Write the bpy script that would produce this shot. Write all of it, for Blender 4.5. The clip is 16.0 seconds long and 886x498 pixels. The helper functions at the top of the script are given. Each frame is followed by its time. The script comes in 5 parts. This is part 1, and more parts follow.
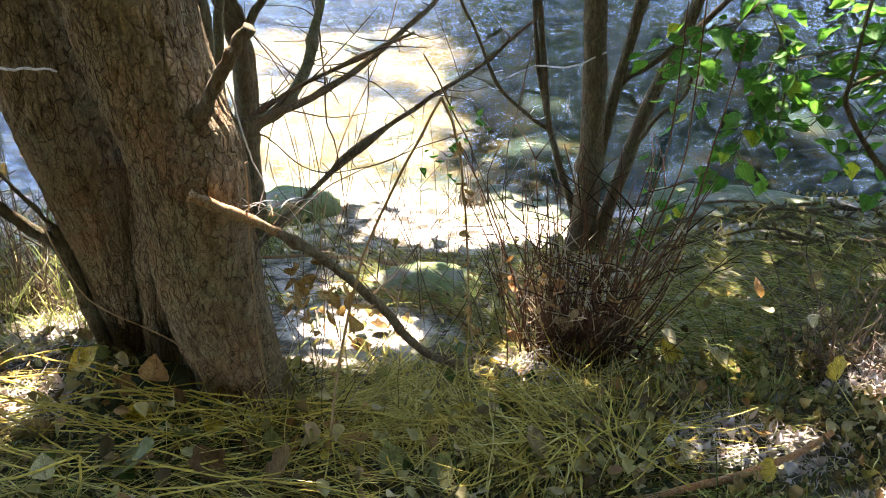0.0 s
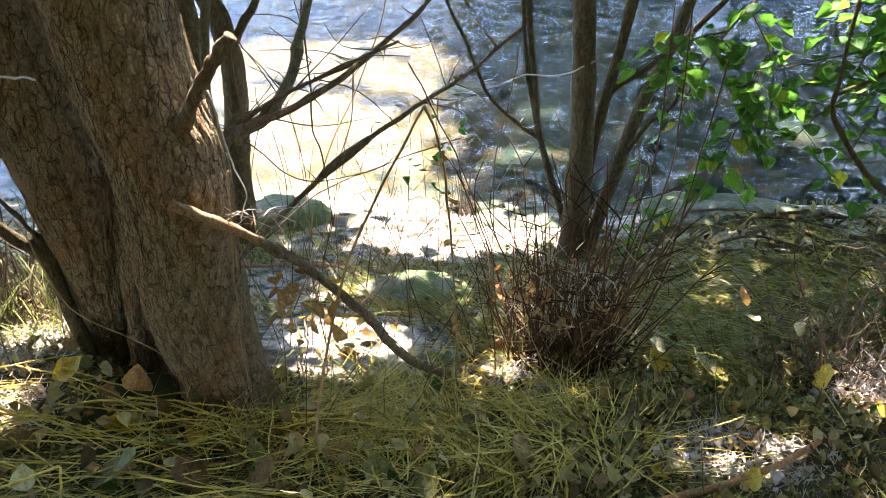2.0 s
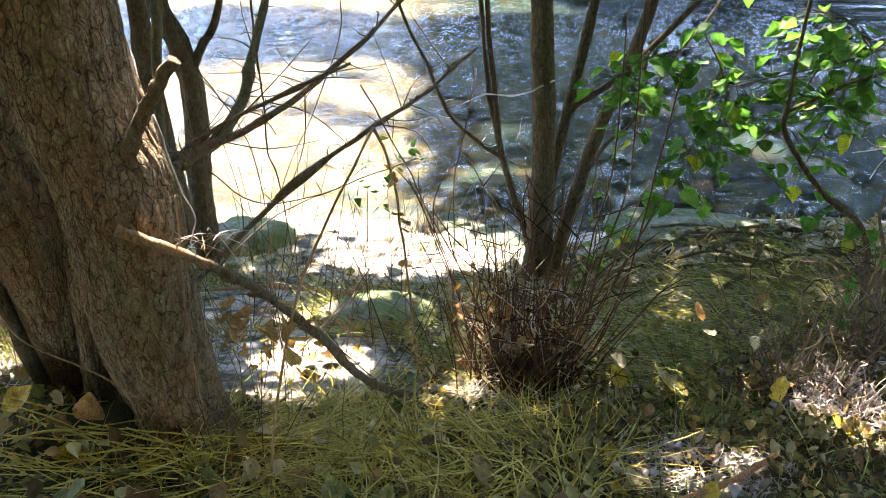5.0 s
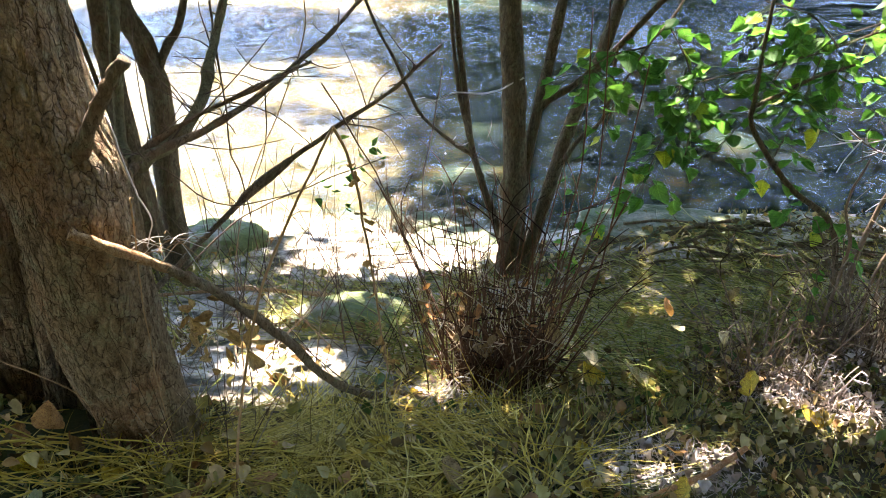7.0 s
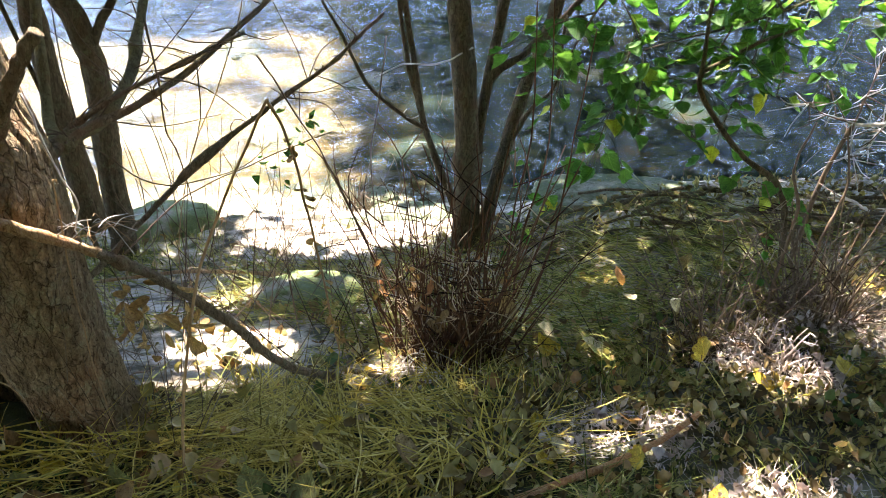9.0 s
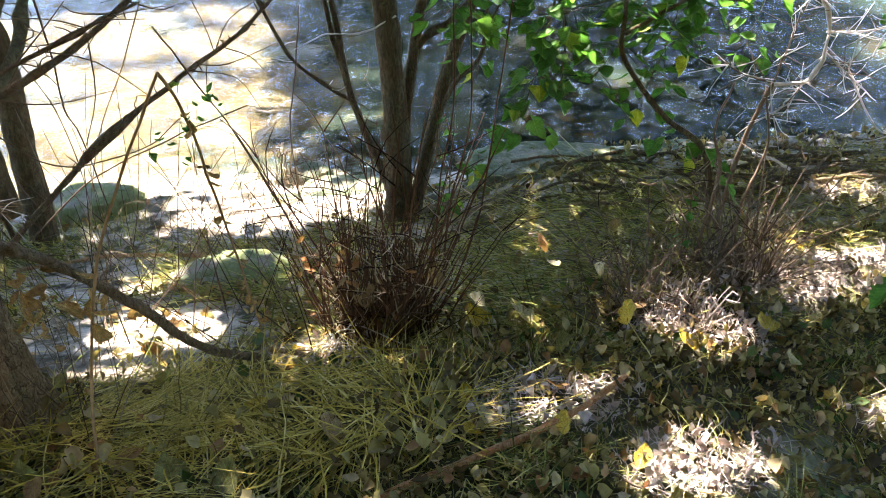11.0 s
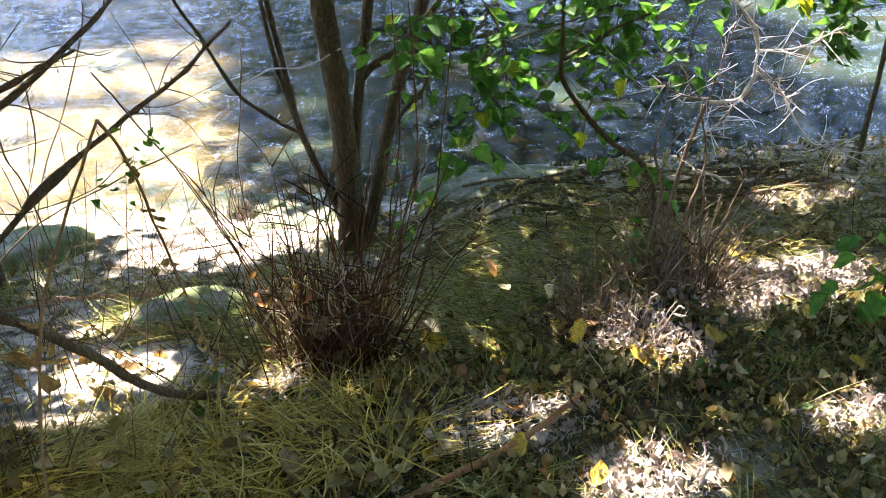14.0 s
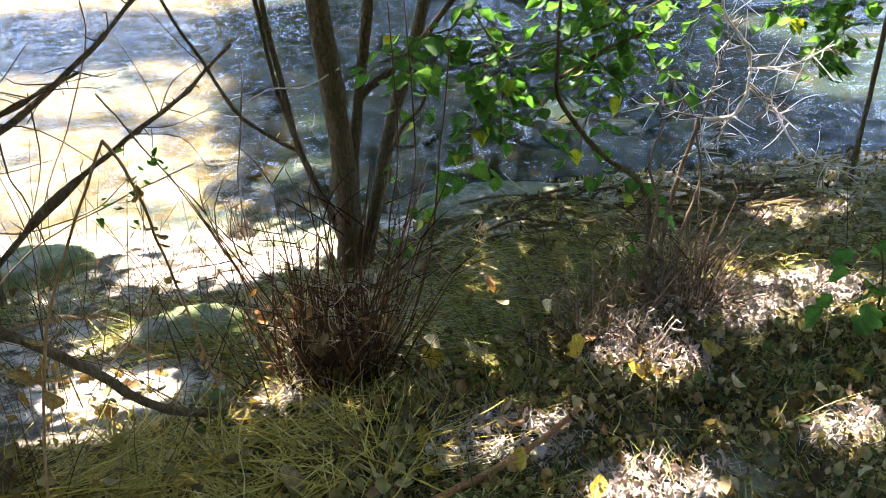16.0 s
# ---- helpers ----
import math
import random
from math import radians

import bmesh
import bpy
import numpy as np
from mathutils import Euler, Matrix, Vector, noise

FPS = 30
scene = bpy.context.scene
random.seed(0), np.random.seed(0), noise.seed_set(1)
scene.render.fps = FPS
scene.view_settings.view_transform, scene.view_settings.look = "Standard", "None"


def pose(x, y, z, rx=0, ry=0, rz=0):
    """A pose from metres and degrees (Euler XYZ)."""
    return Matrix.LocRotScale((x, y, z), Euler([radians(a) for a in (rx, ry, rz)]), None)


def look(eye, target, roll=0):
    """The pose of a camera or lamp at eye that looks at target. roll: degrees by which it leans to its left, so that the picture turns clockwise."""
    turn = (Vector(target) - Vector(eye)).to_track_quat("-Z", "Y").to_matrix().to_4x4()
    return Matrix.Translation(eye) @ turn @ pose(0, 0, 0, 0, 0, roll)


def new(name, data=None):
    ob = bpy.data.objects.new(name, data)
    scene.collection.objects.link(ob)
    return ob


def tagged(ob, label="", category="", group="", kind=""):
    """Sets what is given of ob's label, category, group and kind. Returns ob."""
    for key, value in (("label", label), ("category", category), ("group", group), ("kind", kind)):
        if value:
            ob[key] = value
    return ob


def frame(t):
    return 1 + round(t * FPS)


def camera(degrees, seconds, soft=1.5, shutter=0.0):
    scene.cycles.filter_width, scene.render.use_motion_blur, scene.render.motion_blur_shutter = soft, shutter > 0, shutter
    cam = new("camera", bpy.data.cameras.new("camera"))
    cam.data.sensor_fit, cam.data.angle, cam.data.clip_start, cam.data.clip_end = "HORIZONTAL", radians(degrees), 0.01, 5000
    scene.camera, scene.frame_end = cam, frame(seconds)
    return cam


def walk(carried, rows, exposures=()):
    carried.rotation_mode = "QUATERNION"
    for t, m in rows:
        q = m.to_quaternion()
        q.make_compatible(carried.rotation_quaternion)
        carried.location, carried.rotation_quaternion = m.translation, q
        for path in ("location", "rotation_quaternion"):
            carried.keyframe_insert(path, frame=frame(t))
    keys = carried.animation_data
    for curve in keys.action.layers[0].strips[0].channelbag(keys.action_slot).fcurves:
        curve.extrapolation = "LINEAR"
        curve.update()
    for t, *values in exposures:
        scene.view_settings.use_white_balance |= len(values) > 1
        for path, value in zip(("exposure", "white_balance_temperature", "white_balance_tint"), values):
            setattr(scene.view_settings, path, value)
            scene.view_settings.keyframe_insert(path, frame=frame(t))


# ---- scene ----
cam = camera(60.5, 16.0, 0.9)
PATH = [
    (0, (-0.015, -0.004, 1.492), (0.003, 1.745, 0.523), 2.0),
    (0.5, (-0.013, -0.004, 1.492), (0.004, 1.748, 0.526), 2.0),
    (1, (-0.008, -0.004, 1.492), (0.009, 1.75, 0.531), 2.0),
    (1.5, (0.0, 0.0, 1.491), (0.019, 1.755, 0.533), 2.0),
    (2, (0.013, 0.0, 1.492), (0.041, 1.76, 0.542), 2.1),
    (2.5, (0.02, 0.004, 1.494), (0.068, 1.767, 0.551), 2.3),
    (3, (0.033, 0.004, 1.497), (0.1, 1.772, 0.565), 2.3),
    (3.5, (0.04, 0.004, 1.501), (0.122, 1.775, 0.576), 2.4),
    (4, (0.046, 0.001, 1.5), (0.132, 1.776, 0.584), 2.3),
    (6.5, (0.092, 0.013, 1.493), (0.217, 1.794, 0.591), 2.0),
    (7, (0.101, 0.019, 1.49), (0.246, 1.797, 0.585), 2.0),
    (7.5, (0.107, 0.025, 1.49), (0.276, 1.796, 0.577), 2.0),
    (8, (0.111, 0.032, 1.485), (0.303, 1.797, 0.563), 2.0),
    (8.5, (0.122, 0.041, 1.479), (0.341, 1.793, 0.54), 1.9),
    (9, (0.143, 0.053, 1.471), (0.385, 1.791, 0.51), 1.8),
    (9.5, (0.169, 0.063, 1.461), (0.434, 1.784, 0.477), 1.8),
    (10, (0.191, 0.069, 1.454), (0.492, 1.768, 0.442), 1.8),
    (12.5, (0.257, 0.064, 1.461), (0.684, 1.732, 0.443), 1.3),
    (13, (0.256, 0.059, 1.468), (0.7, 1.73, 0.463), 1.1),
    (13.5, (0.25, 0.053, 1.476), (0.712, 1.732, 0.492), 0.8),
    (14, (0.252, 0.047, 1.485), (0.724, 1.733, 0.518), 0.6),
    (14.5, (0.25, 0.039, 1.488), (0.729, 1.733, 0.538), 0.5),
    (15, (0.252, 0.031, 1.489), (0.736, 1.732, 0.555), 0.4),
    (15.5, (0.245, 0.024, 1.497), (0.73, 1.728, 0.568), 0.4),
    (16, (0.243, 0.025, 1.494), (0.726, 1.73, 0.568), 0.3),
]
walk(cam, [(t, look(eye, target, roll)) for t, eye, target, roll in PATH], [(0, 3.76, 7700, 20), (8, 3.7, 7700, 20), (13, 3.48, 7700, 20), (16, 3.44, 7700, 20)])

# ---- light ----
SUN_AZ, SUN_EL = radians(-6.0), radians(55.0)      # azimuth from +y towards +x
SUN = Vector((math.sin(SUN_AZ) * math.cos(SUN_EL), math.cos(SUN_AZ) * math.cos(SUN_EL), math.sin(SUN_EL)))
world = bpy.data.worlds.new("world")
scene.world = world
world.use_nodes = True
wn = world.node_tree.nodes
sky = wn.new("ShaderNodeTexSky")
sky.sky_type, sky.sun_disc = "NISHITA", False
sky.dust_density, sky.ozone_density, sky.altitude = 0.0, 6.0, 1800
sky.sun_elevation, sky.sun_rotation = SUN_EL, SUN_AZ
world.node_tree.links.new(sky.outputs[0], wn["Background"].inputs[0])
wn["Background"].inputs[1].default_value = 0.13
sun_data = bpy.data.lights.new("sun", "SUN")
sun_data.energy, sun_data.angle, sun_data.color = 4.0, radians(0.5), (1.0, 0.98, 0.96)
sun_lamp = new("sun", sun_data)
sun_lamp.matrix_world = look(SUN * 30, (0, 0, 0))

rng = np.random.default_rng(7)


# ---- numeric noise ----
def lattice(ix, iy, iz, seed):
    h = (ix * 374761393 + iy * 668265263 + iz * 2147483647 + seed * 1274126177) & 0xFFFFFFFF
    h = ((h ^ (h >> 13)) * 1274126177) & 0xFFFFFFFF
    h = h ^ (h >> 16)
    return (h & 0xFFFF) / 65535.0


def vnoise(x, y, z=0.0, seed=0):
    """Smooth value noise from 0 to 1, on arrays."""
    x, y, z = np.broadcast_arrays(np.asarray(x, float), np.asarray(y, float), np.asarray(z, float))
    fx, fy, fz = np.floor(x), np.floor(y), np.floor(z)
    ix, iy, iz = fx.astype(np.int64), fy.astype(np.int64), fz.astype(np.int64)
    u, v, w = x - fx, y - fy, z - fz
    u, v, w = u * u * (3 - 2 * u), v * v * (3 - 2 * v), w * w * (3 - 2 * w)
    out = 0.0
    for a in (0, 1):
        for b in (0, 1):
            for c in (0, 1):
                out = out + lattice(ix + a, iy + b, iz + c, seed) * (u if a else 1 - u) * (v if b else 1 - v) * (w if c else 1 - w)
    return out


def fbm(x, y, z=0.0, seed=0, octaves=4):
    s, a, n = 0.0, 0.5, 0.0
    for o in range(octaves):
        s = s + a * vnoise(x * 2.03 ** o, y * 2.03 ** o, np.asarray(z) * 2.03 ** o, seed + o)
        n += a
        a *= 0.5
    return s / n


def step(a, b, x):
    t = np.clip((np.asarray(x, float) - a) / (b - a), 0, 1)
    return t * t * (3 - 2 * t)


WATER = -0.5


def ground_z(x, y):
    """Height of the bank, the river bed and the far bank."""
    x, y = np.asarray(x, float), np.asarray(y, float)
    left = np.interp(y, [-40, -3, 0, 1.6, 3.0, 3.6, 4.15, 5, 7, 13, 15.5, 18, 60], [1.2, 0.25, 0.02, 0, -0.33, -0.42, -0.5, -0.66, -0.85, -0.85, -0.45, 0.6, 2.5])
    right = np.interp(y, [-40, -3, 0, 1.8, 3.0, 3.85, 4.2, 5, 7, 13, 15.5, 18, 60], [1.2, 0.25, 0.02, -0.03, -0.13, -0.24, -0.52, -0.68, -0.85, -0.85, -0.45, 0.6, 2.5])
    k = step(0.85, 1.5, x)
    z = left * (1 - k) + right * k
    z = z + 0.12 * np.clip(0.2 - x, 0, 1.1) * (1 - step(1.75, 2.4, y))
    z = z - 0.12 * np.exp(-((x - 1.23) / 0.09) ** 2 - ((y - 2.0) / 0.1) ** 2)      # hollow under the tangle
    near = step(-1.0, 0.5, y) * (1 - step(9, 12, y))
    z = z + near * (0.05 * (fbm(x * 1.7, y * 1.7, 3.1, 11) - 0.5) + 0.022 * (fbm(x * 9, y * 9, 1.7, 12) - 0.5))
    return z + 0.5 * (fbm(x * 0.12, y * 0.12, 0.4, 13) - 0.5) * (step(16, 22, y) + step(-2, -8, y))


# ---- mesh helpers ----
def mesh_of(name, verts, faces, material, smooth=True):
    me = bpy.data.meshes.new(name)
    me.from_pydata(np.asarray(verts, float).tolist(), [], faces if isinstance(faces, list) else np.asarray(faces).tolist())
    me.polygons.foreach_set("use_smooth", [smooth] * len(me.polygons))
    me.materials.append(material)
    me.update()
    return me


def part(name, me, parent=None, label="", kind=""):
    ob = new(name, me)
    ob.parent = parent
    return tagged(ob, label=label, kind=kind)


def thing(name, at, label, category, group=""):
    ob = new(name)
    ob.location = at
    ob.empty_display_size = 0.05
    return tagged(ob, label=label, category=category, group=group)


def adopt(name, me, parent, label="", kind=""):
    """A part whose mesh is in world metres, under a thing that stands elsewhere."""
    ob = part(name, me, parent, label, kind)
    ob.matrix_parent_inverse = Matrix.Translation(-parent.location)
    return ob


def smooth_path(points, n):
    p = np.asarray(points, float)
    p = np.vstack([2 * p[0] - p[1], p, 2 * p[-1] - p[-2]])
    out = []
    for s in np.linspace(0, len(p) - 3 - 1e-6, n):
        i, t = int(s), s - int(s)
        a, b, c, d = p[i:i + 4]
        out.append(0.5 * (2 * b + (c - a) * t + (2 * a - 5 * b + 4 * c - d) * t * t + (3 * b - a - 3 * c + d) * t ** 3))
    return np.array(out)


def tube(points, r0, r1, rings=24, sides=8, rough=0.12, seed=0, knots=0.0, wander=0.0):
    """A tapered, uneven branch along a path. Returns verts and faces."""
    path = smooth_path(points, rings)
    t = np.linspace(0, 1, rings)
    if wander:
        for k in range(3):
            path[:, k] += wander * (fbm(t * 9, seed * 3.7, k * 5.1, 21, 3) - 0.5) * 2 * np.minimum(1, 6 * t)
    tan = np.gradient(path, axis=0)
    tan /= np.linalg.norm(tan, axis=1)[:, None] + 1e-9
    ref = np.array([0.31, 0.17, 0.93]) if abs(tan[:, 2].mean()) < 0.8 else np.array([0.95, 0.2, 0.1])
    u = np.cross(tan, ref)
    u /= np.linalg.norm(u, axis=1)[:, None]
    v = np.cross(tan, u)
    ang = np.linspace(0, 2 * np.pi, sides, endpoint=False)
    rad = (r0 + (r1 - r0) * t)[:, None] * (1 + rough * 2 * (vnoise(t[:, None] * rings * 0.45, np.cos(ang)[None] * 1.3 + 5, np.sin(ang)[None] * 1.3 + seed, 31) - 0.5))
    if knots:
        rad = rad * (1 + knots * np.clip(vnoise(t * rings * 0.35, seed * 1.9, 0.3, 33) - 0.68, 0, 1)[:, None] * 3)
    verts = path[:, None] + u[:, None] * (rad * np.cos(ang))[..., None] + v[:, None] * (rad * np.sin(ang))[..., None]
    verts = np.vstack([verts.reshape(-1, 3), path[0], path[-1]])
    i, j = np.meshgrid(np.arange(rings - 1), np.arange(sides), indexing="ij")
    k = (j + 1) % sides
    quads = np.stack([i * sides + j, i * sides + k, (i + 1) * sides + k, (i + 1) * sides + j], -1).reshape(-1, 4).tolist()
    n = rings * sides
    quads += [[n, (a + 1) % sides, a] for a in range(sides)] + [[n + 1, n - sides + a, n - sides + (a + 1) % sides] for a in range(sides)]
    return verts, quads


def join(pieces):
    verts, faces, n = [], [], 0
    for v, f in pieces:
        verts.append(np.asarray(v))
        faces += [[a + n for a in q] for q in f]
        n += len(v)
    return np.vstack(verts), faces


def scatter(base, mats):
    """One mesh's arrays from many placed copies of (verts, faces)."""
    v, f = np.asarray(base[0], float), base[1]
    mats = np.asarray(mats)
    out = np.einsum("nij,vj->nvi", mats[:, :3, :3], v) + mats[:, None, :3, 3]
    faces = (np.asarray(f)[None] + (np.arange(len(mats)) * len(v))[:, None, None]).reshape(-1, len(f[0])).tolist()
    return out.reshape(-1, 3), faces


def turns(n, x, y, z, head, pitch, roll, size):
    """n placing matrices: heading about z, then pitch and roll, in radians."""
    ch, sh, cp, sp, cr, sr = np.cos(head), np.sin(head), np.cos(pitch), np.sin(pitch), np.cos(roll), np.sin(roll)
    o, l = np.zeros(n), np.ones(n)
    rz = np.stack([np.stack([ch, -sh, o], -1), np.stack([sh, ch, o], -1), np.stack([o, o, l], -1)], -2)
    rx = np.stack([np.stack([l, o, o], -1), np.stack([o, cp, -sp], -1), np.stack([o, sp, cp], -1)], -2)
    ry = np.stack([np.stack([cr, o, sr], -1), np.stack([o, l, o], -1), np.stack([-sr, o, cr], -1)], -2)
    m = np.zeros((n, 4, 4))
    m[:, :3, :3] = rz @ rx @ ry * np.asarray(size)[:, None, None]
    m[:, :3, 3] = np.stack([x, y, z], -1)
    m[:, 3, 3] = 1
    return m


def leaf_shape(kind="ovate", fold=0.25, curl=0.5, seed=0, rows=7):
    """A leaf one long along +y from its stalk, folded along its rib and curled. Returns verts and faces."""
    t = np.linspace(0, 1, rows)
    if kind == "ovate":
        w = 0.34 * np.sin(np.pi * t ** 0.75) ** 0.9
    elif kind == "heart":
        w = 0.46 * np.sin(np.pi * np.clip(t * 0.93 + 0.07, 0, 1) ** 0.6)
    elif kind == "pointed":
        w = 0.4 * np.sin(np.pi * t ** 0.58) ** 1.15 * (1 - 0.25 * t) * (1 + 0.07 * np.cos(t * 44))
    elif kind == "lance":
        w = 0.17 * np.sin(np.pi * t ** 0.85)
    else:
        w = 0.46 * np.sin(np.pi * t ** 0.72) ** 0.8 * (0.62 + 0.38 * np.abs(np.sin(t * 8.2 + 0.4)) ** 0.7)
    w = w * (1 + 0.2 * (vnoise(t * 5, seed, 0.7, 41) - 0.5))
    w[-1], w[0] = 0.0, 0.02
    bend = curl * t
    y = np.cumsum(np.r_[0, np.cos(bend[1:] * 1.2)]) / (rows - 1)
    z = np.cumsum(np.r_[0, np.sin(bend[1:] * 1.2)]) / (rows - 1)
    side = 0.12 * curl * np.sin(t * 3 + seed)
    verts = []
    for a in (-1, -0.5, 0, 0.5, 1):
        wav = 0.15 * (vnoise(t * 5 + a * 3, seed * 2.3, a, 43) - 0.5)
        rag = 1 + 0.3 * abs(a) * (vnoise(t * rows * 0.8, seed * 1.7 + (9.3 if a > 0 else 2.1), 0.4, 44) - 0.5)
        verts.append(np.stack([a * w * rag + side, y, z + abs(a) * w * fold * 2 * (0.6 + abs(a) * 0.4) + wav * abs(a)], -1))
    verts = np.stack(verts, 1).reshape(-1, 3)
    faces = [[i * 5 + j, i * 5 + j + 1, i * 5 + j + 6, i * 5 + j + 5] for i in range(rows - 1) for j in range(4)]
    return verts, faces


def blades(n, x, y, z, head, elev, length, width, droop, seg=5, floor=True, lift=None, kink=0.0):
    """Grass blades as bent tapering strips. Arrays of n."""
    px, py, pz = np.array(x, float), np.array(y, float), np.array(z, float)
    e, h = np.array(elev, float), np.array(head, float)
    rows = []
    lift = np.zeros(n) if lift is None else lift
    for s in range(seg + 1):
        f = s / seg
        w = width * (1 - 0.8 * f ** 2) * 0.5
        rows.append(np.stack([np.stack([px - np.sin(h) * w, py + np.cos(h) * w, pz], -1), np.stack([px + np.sin(h) * w, py - np.cos(h) * w, pz + 0.4 * w], -1)], 1))
        d = length / seg
        px, py, pz = px + np.cos(h) * np.cos(e) * d, py + np.sin(h) * np.cos(e) * d, pz + np.sin(e) * d
        if floor:
            pz = np.maximum(pz, ground_z(px, py) + lift)
        e = e - droop / seg
        h = h + kink * (rng.random(n) - 0.5)
    v = np.stack(rows, 1).reshape(-1, 3)
    k = (seg + 1) * 2
    f = (np.arange(n)[:, None, None] * k + np.array([[2 * s, 2 * s + 1, 2 * s + 3, 2 * s + 2] for s in range(seg)])[None]).reshape(-1, 4)
    return v, f


# ---- materials ----
def ramp(nt, fac, stops):
    r = nt.nodes.new("ShaderNodeValToRGB")
    while len(r.color_ramp.elements) < len(stops):
        r.color_ramp.elements.new(0.5)
    for el, (p, c) in zip(r.color_ramp.elements, stops):
        el.position, el.color = p, (*c, 1)
    nt.links.new(fac, r.inputs[0])
    return r.outputs[0]


def noise_node(nt, scale, detail=4, rough=0.55, stretch=(1, 1, 1), distort=0.0, vector=None):
    if vector is None:
        vector = nt.nodes.new("ShaderNodeTexCoord").outputs["Object"]
    mp = nt.nodes.new("ShaderNodeMapping")
    mp.inputs["Scale"].default_value = stretch
    nt.links.new(vector, mp.inputs[0])
    n = nt.nodes.new("ShaderNodeTexNoise")
    n.inputs["Scale"].default_value, n.inputs["Detail"].default_value = scale, detail
    n.inputs["Roughness"].default_value, n.inputs["Distortion"].default_value = rough, distort
    nt.links.new(mp.outputs[0], n.inputs["Vector"])
    return n.outputs["Fac"]


def mixed(nt, fac, a, b, mode="MIX"):
    m = nt.nodes.new("ShaderNodeMix")
    m.data_type, m.blend_type = "RGBA", mode
    for socket, val in ((m.inputs[0], fac), (m.inputs[6], a), (m.inputs[7], b)):
        if isinstance(val, bpy.types.NodeSocket):
            nt.links.new(val, socket)
        elif isinstance(val, tuple):
            socket.default_value = (*val, 1)
        else:
            socket.default_value = val
    return m.outputs[2]


def bump_node(nt, height, strength, distance, normal=None):
    b = nt.nodes.new("ShaderNodeBump")
    b.inputs["Strength"].default_value, b.inputs["Distance"].default_value = strength, distance
    nt.links.new(height, b.inputs["Height"])
    if normal is not None:
        nt.links.new(normal, b.inputs["Normal"])
    return b.outputs[0]


def surface(name):
    m = bpy.data.materials.new(name)
    m.use_nodes = True
    return m, m.node_tree, m.node_tree.nodes["Principled BSDF"]


def plant_material(name, stops, grain=60.0, rough=0.6, through_light=0.0, source="island", spots=None, stretch=(1, 1, 1), spec=0.15, veins=0.0):
    """Leaf, stalk or twig stuff: colour by piece, with grain and, for leaves, light that shines through."""
    m, nt, p = surface(name)
    if source == "island":
        ran = nt.nodes.new("ShaderNodeNewGeometry").outputs["Random Per Island"]
    else:
        ran = nt.nodes.new("ShaderNodeObjectInfo").outputs["Random"]
    col = ramp(nt, ran, stops)
    n = noise_node(nt, grain, 4, 0.6, stretch)
    col = mixed(nt, 0.55, col, ramp(nt, n, [(0.3, (0.35, 0.33, 0.3)), (0.6, (0.95, 0.95, 0.95)), (0.75, (1.25, 1.2, 1.05))]), "MULTIPLY")
    if spots:
        s = noise_node(nt, spots[0], 3, 0.5)
        col = mixed(nt, ramp(nt, s, [(0.55, (0, 0, 0)), (0.64, (1, 1, 1))]), col, spots[1])
    relief = bump_node(nt, n, 0.5, 0.0015)
    if veins:
        # a midrib with slanting side veins, and broad mottling
        sep = nt.nodes.new("ShaderNodeSeparateXYZ")
        nt.links.new(nt.nodes.new("ShaderNodeTexCoord").outputs["Object"], sep.inputs[0])

        def calc(kind, a, b=0.0, c=0.0):
            q = nt.nodes.new("ShaderNodeMath")
            q.operation = kind
            for i, val in enumerate((a, b, c)):
                if isinstance(val, bpy.types.NodeSocket):
                    nt.links.new(val, q.inputs[i])
                else:
                    q.inputs[i].default_value = val
            return q.outputs[0]
        across = calc("ABSOLUTE", sep.outputs[0])
        slant = calc("MULTIPLY_ADD", across, -0.9, sep.outputs[1])
        rib = ramp(nt, across, [(0.006, (1, 1, 1)), (0.022, (0, 0, 0))])
        side = ramp(nt, calc("SINE", calc("MULTIPLY", slant, 46.0)), [(0.86, (0, 0, 0)), (0.98, (0.7, 0.7, 0.7))])
        net = mixed(nt, 1.0, rib, side, "ADD")
        broad = noise_node(nt, 4.5, 4, 0.6)
        col = mixed(nt, 0.75, col, ramp(nt, broad, [(0.3, (0.45, 0.4, 0.34)), (0.5, (0.95, 0.95, 0.95)), (0.7, (1.35, 1.3, 1.15))]), "MULTIPLY")
        lit = mixed(nt, 1.0, col, (1.7, 1.65, 1.4), "MULTIPLY")
        col = mixed(nt, calc("MULTIPLY", net, veins), col, lit)
        relief = bump_node(nt, net, 0.6, 0.02, relief)
    nt.links.new(col, p.inputs["Base Color"])
    p.inputs["Roughness"].default_value = rough
    p.inputs["Specular IOR Level"].default_value = spec
    nt.links.new(relief, p.inputs["Normal"])
    if through_light:
        tr = nt.nodes.new("ShaderNodeBsdfTranslucent")
        nt.links.new(mixed(nt, 1.0, col, (1.25, 1.3, 0.7), "MULTIPLY"), tr.inputs[0])
        mx = nt.nodes.new("ShaderNodeMixShader")
        mx.inputs[0].default_value = through_light
        out = nt.nodes["Material Output"]
        nt.links.new(p.outputs[0], mx.inputs[1])
        nt.links.new(tr.outputs[0], mx.inputs[2])
        nt.links.new(mx.outputs[0], out.inputs[0])
    return m


